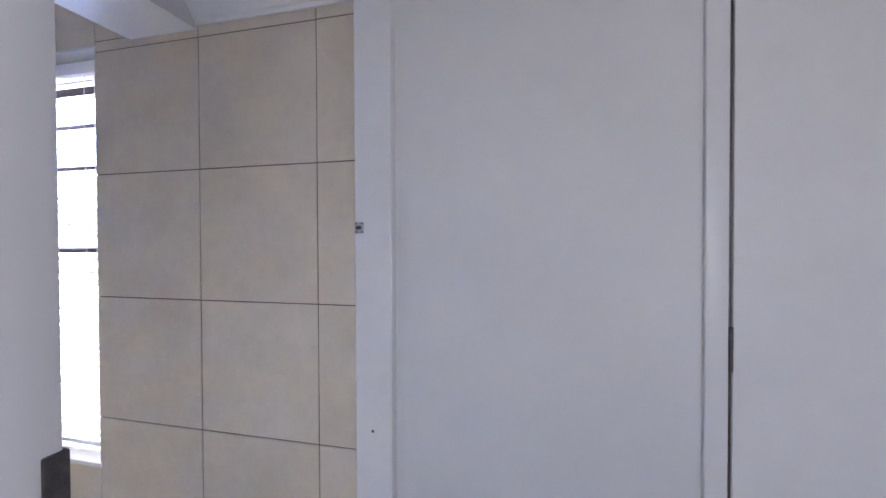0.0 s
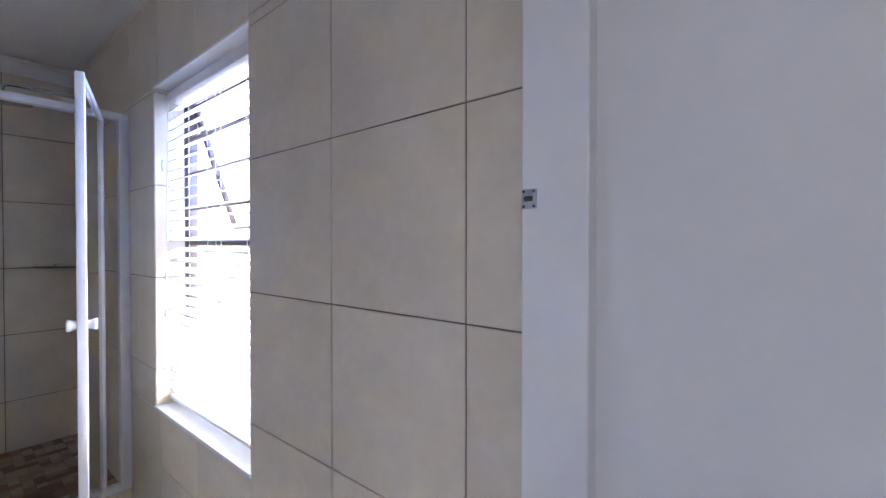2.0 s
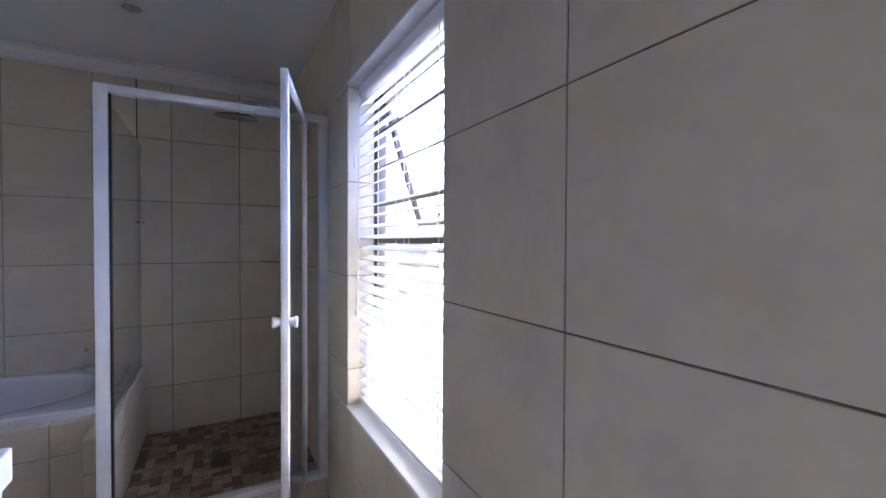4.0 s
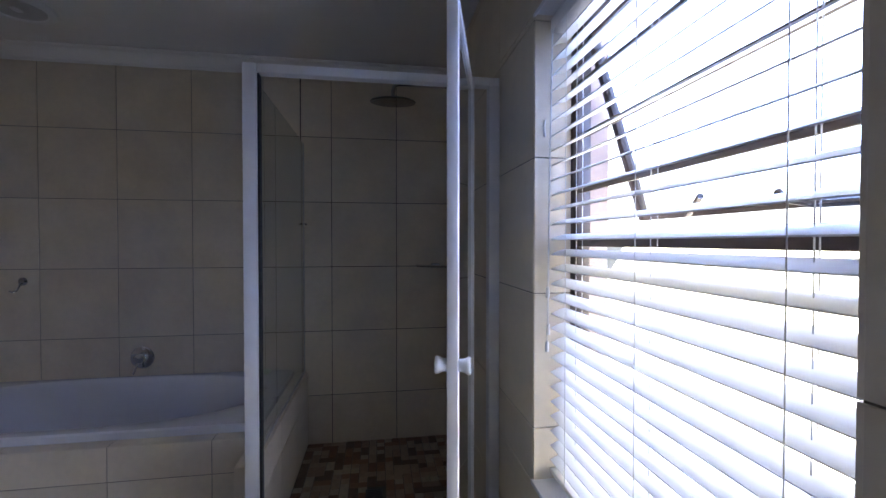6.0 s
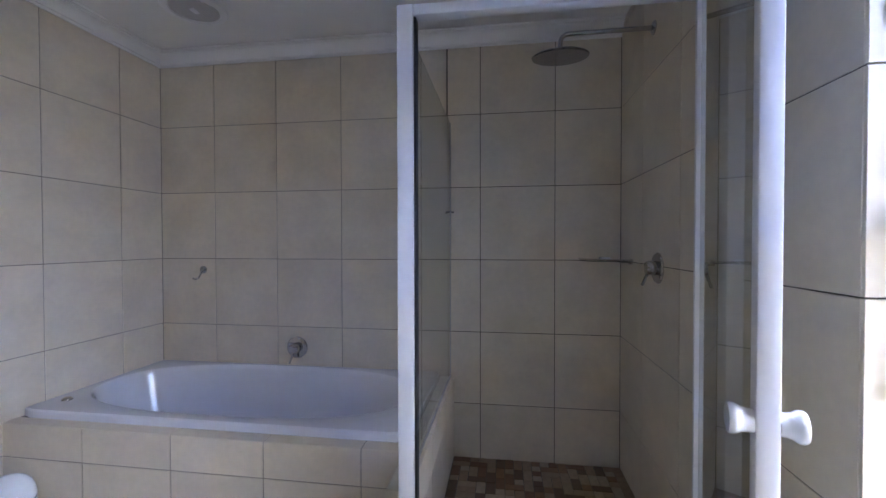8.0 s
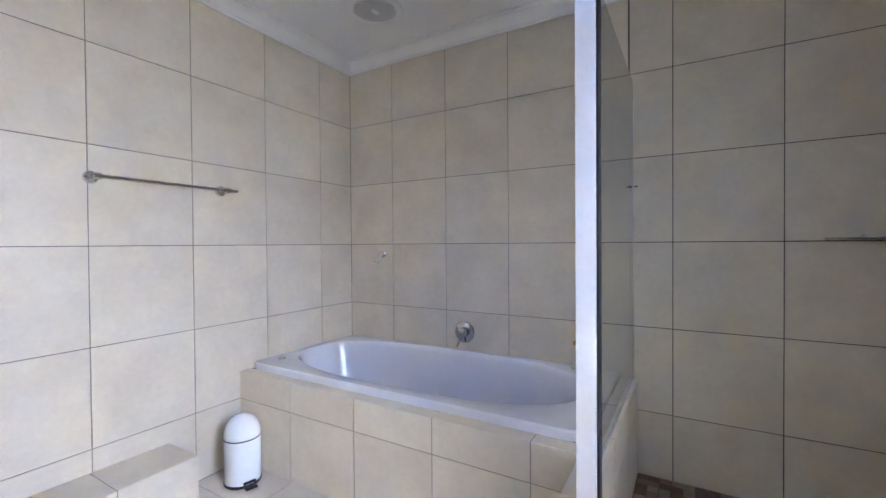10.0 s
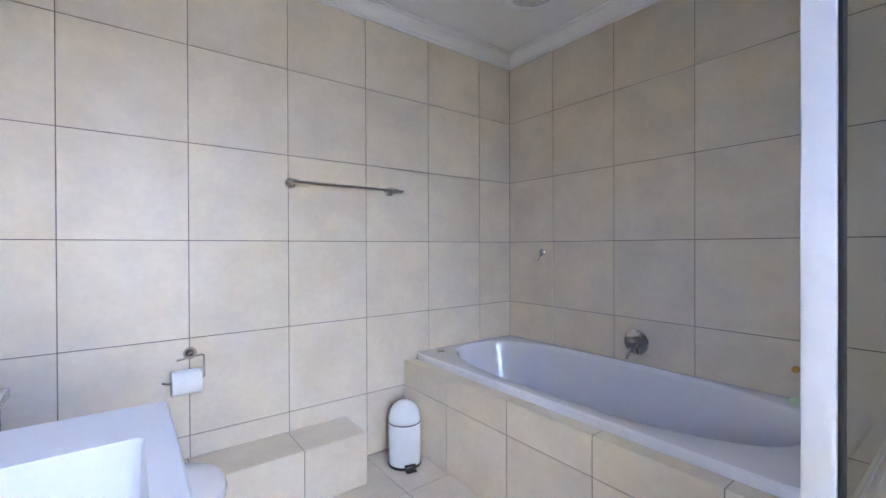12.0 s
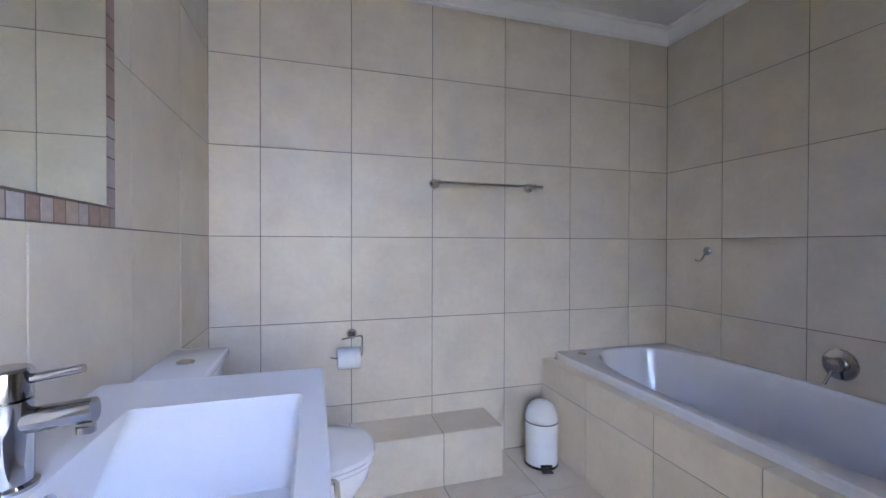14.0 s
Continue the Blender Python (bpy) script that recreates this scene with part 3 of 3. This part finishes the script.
def on_leaf(name, lo, hi, mat, bevel=0.003, label="", smooth=True):
    bm = block(lo, hi, bevel)
    bmesh.ops.transform(bm, matrix=leaf, verts=bm.verts[:])
    return wpart(name, bm, mat, shower, label, smooth)


on_leaf("door_stile", (LW - 0.032, -0.014, LZ0), (LW, 0.014, LZ1), ALUMINIUM)
on_leaf("door_stile", (0, -0.014, LZ0), (0.03, 0.014, LZ1), ALUMINIUM)
on_leaf("door_rail", (0.03, -0.012, LZ0), (LW - 0.032, 0.012, LZ0 + 0.03), ALUMINIUM)
on_leaf("door_rail", (0.03, -0.012, LZ1 - 0.03), (LW - 0.032, 0.012, LZ1), ALUMINIUM)
g = on_leaf("door_pane", (0.03, -0.003, LZ0 + 0.03), (LW - 0.032, 0.003, LZ1 - 0.03), SHOWER_GLASS, 0, smooth=False)
g.visible_shadow = False
for side in (-1, 1):
    m = leaf @ facing((LW - 0.016, 0.014 * side, 1.060), (0, side, 0))
    wpart("door_knob", turned([(0.016, 0), (0.016, 0.008), (0.0172, 0.014), (0.0205, 0.019), (0.0215, 0.022), (0.0215, 0.027), (0.020, 0.0295), (0.002, 0.030)], m, 28), CERAMIC, shower, "white plastic door knob")

rose = thing("rain_shower", 0.505, NORTH, 2.235, "large round chrome rain shower head on an arm", "shower head")
wpart("flange", turned([(0.03, 0), (0.03, 0.004), (0.022, 0.010), (0.010, 0.012)], facing((0.505, NORTH, 2.236), (0, -1, 0)), 24), CHROME, rose)
arm = [(0.505, NORTH, 2.236)] + bend((0.505, NORTH, 2.236), (0.503, 2.468, 2.236), (0.503, 2.468, 2.15), 0.045) + [(0.503, 2.468, 2.15)]
wpart("arm", rod(arm, 0.0105, 14), CHROME, rose)
wpart("rose", turned([(0.014, 0.03), (0.02, 0.022), (0.05, 0.014), (0.118, 0.006), (0.126, 0.0), (0.122, -0.006), (0.005, -0.008)], pose(0.503, 2.468, 2.137, 0, 7, 0), 48), DARK_CHROME, rose)
shelf = thing("corner_shelf", 0.0, NORTH, 1.2, "glass corner soap shelf with a steel rail", "shelf")
pts = [Vector((0.002, NORTH - 0.002, 1.198))] + [Vector((0.002 + 0.22 * math.sin(a), NORTH - 0.002 - 0.22 * math.cos(a), 1.198)) for a in [i * math.pi / 24 for i in range(13)]]
wpart("plate", loft([pts, [p + Vector((0, 0, 0.006)) for p in pts]]), SHOWER_GLASS, shelf, smooth=False)
wpart("rail", rod([p + Vector((0.004, -0.004, 0.012)) for p in pts[1:]], 0.004, 8), STEEL, shelf)
wpart("bracket", turned([(0.014, 0), (0.014, 0.012), (0.01, 0.02)], facing((0.212, NORTH, 1.203), (0, -1, 0)), 16), STEEL, shelf)
bar = thing("soap_bar", 0.09, 2.77, 1.204, "worn white bar of soap on the corner shelf", "soap")
wpart("bar", block((0.05, 2.735, 1.2045), (0.125, 2.785, 1.222), 0.008, segments=3), CERAMIC, bar)

# shower floor of tumbled stone
tray = structure("shower_floor", block((0, HALF1 - 0.005, -0.01), (1.106, NORTH, 0.026)), GROUT, "brown stone mosaic shower floor", "floor")
drain = thing("floor_drain", 0.62, 2.36, 0.03, "square dark shower floor drain", "drain")
wpart("grate", block((0.575, 2.315, 0.026), (0.665, 2.405, 0.033), 0.002), DARK_STEEL, drain)
# black strips on top of the grate stand for the shade in its slots
for i in range(5):
    wpart("slot", block((0.588 + i * 0.014, 2.328, 0.0332), (0.594 + i * 0.014, 2.392, 0.0338)), BLACK, drain)

# ---- ceiling fittings ----
vent = thing("extractor_vent", 0.477, 0.634, CEIL, "round white louvred extractor fan in the ceiling", "vent")
wpart("ring", turned([(0.118, 0.0), (0.155, 0.0), (0.160, 0.006), (0.152, 0.016), (0.122, 0.020), (0.116, 0.012)], facing((0.477, 0.634, CEIL), (0, 0, -1)), 48), GLOSS_PAINT, vent)
# black disc puts the shade of the duct behind the louvres into colour
wpart("backing", turned([(0.119, 0.001), (0.119, 0.003)], facing((0.477, 0.634, CEIL), (0, 0, -1)), 40), BLACK, vent)
for i in range(-7, 8):
    y = 0.0155 * i
    w = math.sqrt(max(0.118 ** 2 - y * y, 0.0004))
    bm = block((-w, -0.0046, -0.0012), (w, 0.0046, 0.0012))
    bmesh.ops.transform(bm, matrix=Matrix.Translation((0.477, 0.634 + y, CEIL - 0.012)) @ Matrix.Rotation(radians(8), 4, "X"), verts=bm.verts[:])
    wpart("slat", bm, GREY_PLASTIC, vent)
wpart("boss", block((0.452, 0.617, CEIL - 0.022), (0.502, 0.651, CEIL - 0.014), 0.003), GLOSS_PAINT, vent)
light = thing("downlight", 0.846, 1.983, CEIL, "small recessed ceiling downlight, switched off", "ceiling light")
wpart("bezel", turned([(0.028, 0.0), (0.042, 0.0), (0.043, 0.004), (0.030, 0.008)], facing((0.846, 1.983, CEIL), (0, 0, -1)), 32), STEEL, light)
wpart("lamp", turned([(0.027, 0.001), (0.026, 0.004), (0.002, 0.005)], facing((0.846, 1.983, CEIL), (0, 0, -1)), 24), DARK_STEEL, light)

# ---- things along the south wall ----
rail = thing("towel_rail", 1.28, 0, 1.49, "brushed steel towel rail, empty", "towel rail")
for x in (1.56, 1.0):
    wpart("rosette", turned([(0.027, 0), (0.027, 0.006), (0.024, 0.012), (0.012, 0.018), (0.009, 0.022), (0.009, 0.06)], facing((x, 0, 1.487), (0, 1, 0)), 28), STEEL, rail)
    wpart("knuckle", turned([(0.012, -0.016), (0.0145, -0.014), (0.0145, 0.014), (0.012, 0.016)], facing((x, 0.066, 1.487), (1, 0, 0)), 20), STEEL, rail)
wpart("bar", rod([(1.585, 0.066, 1.487), (1.28, 0.066, 1.487), (0.945, 0.066, 1.487)], 0.0085, 16), STEEL, rail)
holder = thing("toilet_roll_holder", 1.992, 0, 0.706, "brushed steel toilet roll holder on the tiled wall", "roll holder")
wpart("rosette", turned([(0.026, 0), (0.026, 0.006), (0.022, 0.016), (0.012, 0.024), (0.008, 0.05)], facing((1.992, 0, 0.71), (0, 1, 0)), 28), CHROME, holder)
path = [(2.045, 0.05, 0.695), (1.99, 0.052, 0.705)] + bend((1.99, 0.052, 0.705), (1.945, 0.055, 0.71), (1.945, 0.058, 0.64), 0.012) + bend((1.945, 0.055, 0.70), (1.945, 0.06, 0.612), (2.09, 0.062, 0.606), 0.012) + [(2.08, 0.062, 0.606), (2.098, 0.062, 0.614)]
wpart("wire", rod(path, 0.0042, 10), STEEL, holder)
roll = thing("toilet_roll", 2.012, 0.062, 0.60, "white toilet roll hanging on its holder", "toilet roll")
ax = facing((1.957, 0.062, 0.603), (1, 0, 0))
wpart("paper", turned([(0.021, 0.0), (0.049, 0.0), (0.051, 0.002), (0.051, 0.106), (0.049, 0.108), (0.021, 0.108), (0.02, 0.1), (0.02, 0.008)], ax, 40), PAPER, roll)

pedal_bin = thing("pedal_bin", 1.036, 0.192, 0, "small white enamelled pedal bin on the floor", "bin")
bc = pose(1.016, 0.190, 0) @ Matrix.Diagonal((0.94, 0.94, 0.965, 1))
wpart("base", turned([(0.090, 0), (0.094, 0.002), (0.094, 0.014), (0.09, 0.016)], bc, 40), BLACK, pedal_bin, "black plastic base ring")
wpart("body", turned([(0.091, 0.0155), (0.092, 0.02), (0.092, 0.236), (0.090, 0.239)], bc, 48), BIN_PAINT, pedal_bin)
wpart("seam", turned([(0.0885, 0.2365), (0.0932, 0.2375), (0.0932, 0.2425), (0.0885, 0.243)], bc, 48), BLACK, pedal_bin)
wpart("lid", turned([(0.092, 0.243), (0.0935, 0.246), (0.0925, 0.262), (0.088, 0.287), (0.077, 0.313), (0.058, 0.335), (0.034, 0.348), (0.012, 0.3525), (0.001, 0.353)], bc, 48), BIN_PAINT, pedal_bin, "domed white lid")
bm = block((-0.03, 0.085, 0.005), (0.03, 0.13, 0.012), 0.002)
block((-0.032, 0.09, 0.022), (0.032, 0.10, 0.034), 0.002, bm=bm)
bmesh.ops.transform(bm, matrix=bc @ pose(0, 0, 0, 0, 0, -14), verts=bm.verts[:])
wpart("pedal", bm, BLACK, pedal_bin, "black pedal")

# ---- toilet ----
toilet = thing("toilet", 2.3, 0.69, 0, "white ceramic toilet with its lid down", "toilet")


def egg(x0, x1, w, z, n=48):
    """A toilet outline: rounded towards low x, squarer at the back."""
    ring = []
    cx = x1 - w
    for i in range(n):
        t = 2 * math.pi * i / n
        c, s = math.cos(t), math.sin(t)
        ring.append(Vector((cx + (w * abs(c) ** 0.6 if c > 0 else (cx - x0) * -(abs(c) ** 0.8)), 0.69 + w * math.copysign(abs(s) ** 0.75, s), z)))
    return ring


wpart("bowl", loft([egg(2.16, 2.52, 0.11, 0), egg(2.15, 2.52, 0.115, 0.05), egg(2.12, 2.50, 0.12, 0.18), egg(2.05, 2.50, 0.155, 0.30), egg(1.995, 2.50, 0.178, 0.38), egg(1.985, 2.50, 0.18, 0.417), egg(1.99, 2.50, 0.176, 0.434)]), CERAMIC, toilet)
wpart("seat", loft([egg(1.978, 2.45, 0.182, 0.438), egg(1.974, 2.45, 0.185, 0.443), egg(1.976, 2.45, 0.183, 0.453)]), CERAMIC, toilet)
wpart("lid", loft([egg(1.975, 2.45, 0.184, 0.456), egg(1.97, 2.45, 0.187, 0.461), egg(1.975, 2.45, 0.184, 0.473), egg(1.99, 2.44, 0.172, 0.481), egg(2.05, 2.40, 0.12, 0.485)]), CERAMIC, toilet)
wpart("cistern", block((2.475, 0.515, 0.39), (EAST - 0.002, 0.865, 0.762), 0.02, segments=3), CERAMIC, toilet)
bm = block((2.462, 0.505, 0.763), (EAST - 0.002, 0.875, 0.796), 0.008, segments=3)
wpart("cistern_lid", bm, CERAMIC, toilet)
wpart("button", turned([(0.026, 0), (0.026, 0.004), (0.022, 0.007), (0.002, 0.006)], pose(2.55, 0.70, 0.796), 28), STEEL, toilet, "steel flush button")

# ---- basin, vanity and tap ----
SLAB_BACK = 2.567
VX0, VY0, VY1, VT = 2.15, 1.188, 1.935, 0.886
vanity = thing("vanity_cabinet", 2.4, 1.57, 0, "white vanity cabinet under the basin", "cabinet")
wpart("body", block((VX0 + 0.032, VY0 + 0.012, 0.08), (SLAB_BACK - 0.004, VY1 - 0.012, VT - 0.075), 0.002), BOARD, vanity)
wpart("plinth", block((VX0 + 0.07, VY0 + 0.03, 0.0), (SLAB_BACK - 0.01, VY1 - 0.03, 0.08)), BOARD, vanity)
mid = (VY0 + VY1) / 2
for a, b, hy in ((VY0 + 0.014, mid - 0.002, 1.40), (mid + 0.002, VY1 - 0.014, 1.72)):
    leaf_door = wpart("door", block((VX0 + 0.012, a, 0.085), (VX0 + 0.031, b, VT - 0.078), 0.002), BOARD, vanity)
    h = part("handle", rod([(VX0 + 0.012, hy - 0.048, 0.715)] + bend((VX0 + 0.012, hy - 0.048, 0.715), (VX0 - 0.02, hy - 0.048, 0.715), (VX0 - 0.02, hy, 0.715), 0.012) + bend((VX0 - 0.02, hy, 0.715), (VX0 - 0.02, hy + 0.048, 0.715), (VX0 + 0.012, hy + 0.048, 0.715), 0.012) + [(VX0 + 0.012, hy + 0.048, 0.715)], 0.0055, 10), STEEL, None, "brushed steel bar handle")
    h.parent = leaf_door


def square(x0, y0, x1, y1, z, r, n=6):
    ring = []
    for cx, cy, a in ((x1 - r, y1 - r, 0), (x0 + r, y1 - r, 90), (x0 + r, y0 + r, 180), (x1 - r, y0 + r, 270)):
        for i in range(n + 1):
            t = radians(a + 90 * i / n)
            ring.append(Vector((cx + r * math.cos(t), cy + r * math.sin(t), z)))
    return ring


basin = thing("wash_basin", 2.4, 1.57, VT - 0.07, "square-edged white cast basin on the vanity", "basin")
IX0, IY0, IX1, IY1 = 2.190, 1.347, 2.464, 1.790
rings = [square(VX0, VY0, SLAB_BACK, VY1, VT - 0.074, 0.006), square(VX0, VY0, SLAB_BACK, VY1, VT - 0.003, 0.006), square(VX0 + 0.003, VY0 + 0.003, SLAB_BACK - 0.003, VY1 - 0.003, VT, 0.006),
         square(IX0, IY0, IX1, IY1, VT, 0.010), square(IX0 + 0.003, IY0 + 0.003, IX1 - 0.003, IY1 - 0.003, VT - 0.004, 0.010), square(IX0 + 0.016, IY0 + 0.30, IX1 - 0.03, IY1 - 0.016, VT - 0.128, 0.02), square(IX0 + 0.028, IY0 + 0.32, IX1 - 0.05, IY1 - 0.03, VT - 0.136, 0.03), square(2.30, 1.69, 2.36, 1.735, VT - 0.139, 0.015)]
wpart("slab", loft(rings, cap_first=False), STONE, basin)
wpart("overflow", turned([(0.013, 0), (0.013, 0.004), (0.008, 0.005), (0.007, 0.002)], facing((IX1 - 0.006, 1.578, VT - 0.024), (-1, 0, 0.15)), 20), CHROME, basin, "chrome overflow ring")
wpart("waste", turned([(0.03, 0), (0.028, 0.004), (0.008, 0.003)], pose(2.33, 1.712, VT - 0.1385), 24), CHROME, basin)
tap = thing("basin_mixer", 2.497, 1.57, VT, "chrome basin mixer tap with a bar lever", "tap")
wpart("base", turned([(0.027, 0), (0.027, 0.004), (0.023, 0.007)], pose(2.497, 1.57, VT), 28), CHROME, tap)
wpart("body", turned([(0.0225, 0.006), (0.0225, 0.098), (0.02, 0.1)], pose(2.497, 1.57, VT), 32), CHROME, tap)
wpart("spout", rod([(2.50, 1.57, VT + 0.070), (2.48, 1.57, VT + 0.074), (2.415, 1.57, VT + 0.080)], 0.0145, 20), CHROME, tap)
wpart("aerator", turned([(0.010, 0), (0.010, -0.008), (0.008, -0.009)], pose(2.424, 1.57, VT + 0.062), 18), CHROME, tap)
wpart("cap", turned([(0.0225, 0.1015), (0.0225, 0.132), (0.02, 0.135), (0.002, 0.135)], pose(2.497, 1.57, VT), 32), CHROME, tap)
wpart("lever", rod([(2.50, 1.57, VT + 0.118), (2.47, 1.57, VT + 0.122), (2.425, 1.57, VT + 0.129)], 0.0055, 12), CHROME, tap)
wpart("mark", turned([(0.0035, 0), (0.003, 0.001)], facing((2.4815, 1.565, VT + 0.115), (-1, -0.1, 0)), 10), RED, tap, "red hot water mark")

# ---- mirror with its mosaic border ----
MY0, MY1, MZ0, MZ1 = 0.937, 1.78, 1.1995, 2.05
BW = 0.048
mirror = thing("mirror", EAST, 1.37, 1.2, "frameless wall mirror in a stone mosaic border", "mirror")
wpart("bed", block((EAST - 0.001, MY0, MZ0), (EAST + 0.004, MY1, MZ1)), GROUT, mirror)
wpart("silvered_glass", block((EAST - 0.005, MY0 + BW + 0.004, MZ0 + BW + 0.003), (EAST - 0.0005, MY1 - BW - 0.004, MZ1 - BW - 0.003), 0.0015, segments=1), MIRROR, mirror, smooth=False)
for z in (MZ0, MZ1 - BW):
    ys = [MY0]
    while ys[-1] < MY1 - 0.03:
        ys.append(min(ys[-1] + random.choice((0.030, 0.040, 0.048)), MY1))
    tiling(mirror, (EAST - 0.002, 0, 0), (0, -1, 0), (0, 0, 1), [-q for q in reversed(ys)], [z, z + BW], BORDER, name="mosaic_tile")
for y in (MY0, MY1 - BW):
    zs = [MZ0 + BW]
    while zs[-1] < MZ1 - BW - 0.03:
        zs.append(min(zs[-1] + random.choice((0.048, 0.048, 0.072)), MZ1 - BW))
    tiling(mirror, (EAST - 0.002, 0, 0), (0, -1, 0), (0, 0, 1), [-y - BW, -y], zs, BORDER, name="mosaic_tile")

# ---- tiles ----
rows = lines(ROW0, PITCH, 0.0, CEIL)
W0, S0, N0, E0 = 0.3825, 0.2933, 2.92, 1.264
west_lines = lines(W0, PITCH, 0, NORTH)
tiling(wall_west, (0, 0, 0), (0, 1, 0), (0, 0, 1), [q for q in west_lines if q < 1.87] + [1.885], rows)
tiling(wall_shower, (0, 0, 0), (0, 1, 0), (0, 0, 1), [1.889] + [q for q in west_lines if q > 1.91], rows)
tiling(wall_south, (0, 0, 0), (-1, 0, 0), (0, 0, 1), [-q for q in reversed(lines(S0, PITCH, 0, EAST))], rows)
tiling(wall_north, (0, NORTH, 0), (1, 0, 0), (0, 0, 1), lines(WX1, PITCH, 0, WX1) + [N0, N0 + PITCH, DOOR0], rows, holes=[(WX0, WZ0, WX1, WZ1), (EAST, 2.086, 4, 3)])
tiling(wall_east, (EAST, 0, 0), (0, -1, 0), (0, 0, 1), [-q for q in reversed(lines(E0, PITCH, 0, OPEN_S))], rows, holes=[(-MY1, MZ0, -MY0, MZ1)])
for x, sgn in ((WX0, 1), (WX1, -1)):
    vs = [WZ0] + [r for r in rows if WZ0 + 0.02 < r < WZ1 - 0.02] + [WZ1]
    if sgn > 0:
        tiling(wall_north, (x + 0.006, 0, 0), (0, 1, 0), (0, 0, 1), [NORTH, REVEAL], vs)
    else:
        tiling(wall_north, (x - 0.006, 0, 0), (0, -1, 0), (0, 0, 1), [-REVEAL, -NORTH], vs)
tiling(floor, (0, 0, 0), (1, 0, 0), (0, 1, 0), lines(1.153, PITCH, 0.88, DOOR0), lines(0.427, PITCH, 0, NORTH), FLOOR_TILE)
us = [0, 0.412, 0.838, 1.256, 1.667, HALF0 + 0.06]
tiling(surround, (BFX, 0, 0), (0, 1, 0), (0, 0, 1), us, [0, ROW0, BTOP])
tiling(surround, (0, 0, BTOP), (1, 0, 0), (0, 1, 0), [0.832, BFX], us)
tiling(half_wall, (0, HALF1, 0), (-1, 0, 0), (0, 0, 1), [-1.165, -0.75, -0.33, 0], [0.02, ROW0, HALF_TOP])
tiling(half_wall, (0, 0, HALF_TOP), (1, 0, 0), (0, 1, 0), [0, 0.33, 0.75, 1.165], [HALF0, HALF1])
tiling(half_wall, (1.165, 0, 0), (0, 1, 0), (0, 0, 1), [HALF0, HALF1], [0, ROW0, HALF_TOP])
tiling(half_wall, (0, HALF0, 0), (1, 0, 0), (0, 0, 1), [BFX + 0.004, 1.165], [0, ROW0, HALF_TOP])
cu = lines(2.09, PITCH, HALF1, NORTH)
tiling(curb, (1.215, 0, 0), (0, 1, 0), (0, 0, 1), cu, [0, 0.098])
tiling(curb, (0, 0, 0.098), (1, 0, 0), (0, 1, 0), [1.105, 1.215], cu)
tiling(curb, (1.105, 0, 0), (0, -1, 0), (0, 0, 1), [-q for q in reversed(cu)], [0.026, 0.098])
bu = lines(1.578, PITCH, 1.27, EAST)
tiling(boxing, (0, 0.25, 0), (-1, 0, 0), (0, 0, 1), [-q for q in reversed(bu)], [0, 0.255])
tiling(boxing, (0, 0, 0.255), (1, 0, 0), (0, 1, 0), bu, [0, 0.25])
tiling(boxing, (1.27, 0, 0), (0, -1, 0), (0, 0, 1), [-0.25, 0], [0, 0.255])

# the shower's mosaic: squares and double pieces in a free pattern
rng = random.Random(11)
STEP = 0.0495
nx, ny = int(1.10 / STEP), int((NORTH - HALF1) / STEP)
taken = set()
for i in range(nx):
    for j in range(ny):
        x, y = 0.004 + i * STEP, HALF1 + 0.003 + j * STEP
        if (i, j) in taken or (0.535 < x < 0.66 and 2.275 < y < 2.40):
            continue
        w = h = 1
        pick = rng.random()
        if pick < 0.3 and i + 1 < nx and (i + 1, j) not in taken and not (0.48 < x < 0.66 and 2.275 < y < 2.40):
            w = 2
        elif pick < 0.6 and j + 1 < ny and (i, j + 1) not in taken and not (0.535 < x < 0.66 and 2.22 < y < 2.40):
            h = 2
        for a in range(w):
            for b in range(h):
                taken.add((i + a, j + b))
        tiling(tray, (0, 0, 0.032 + rng.uniform(-0.0008, 0.0008)), (1, 0, 0), (0, 1, 0), [x, x + w * STEP], [y, y + h * STEP], MOSAIC, name="mosaic_tile")
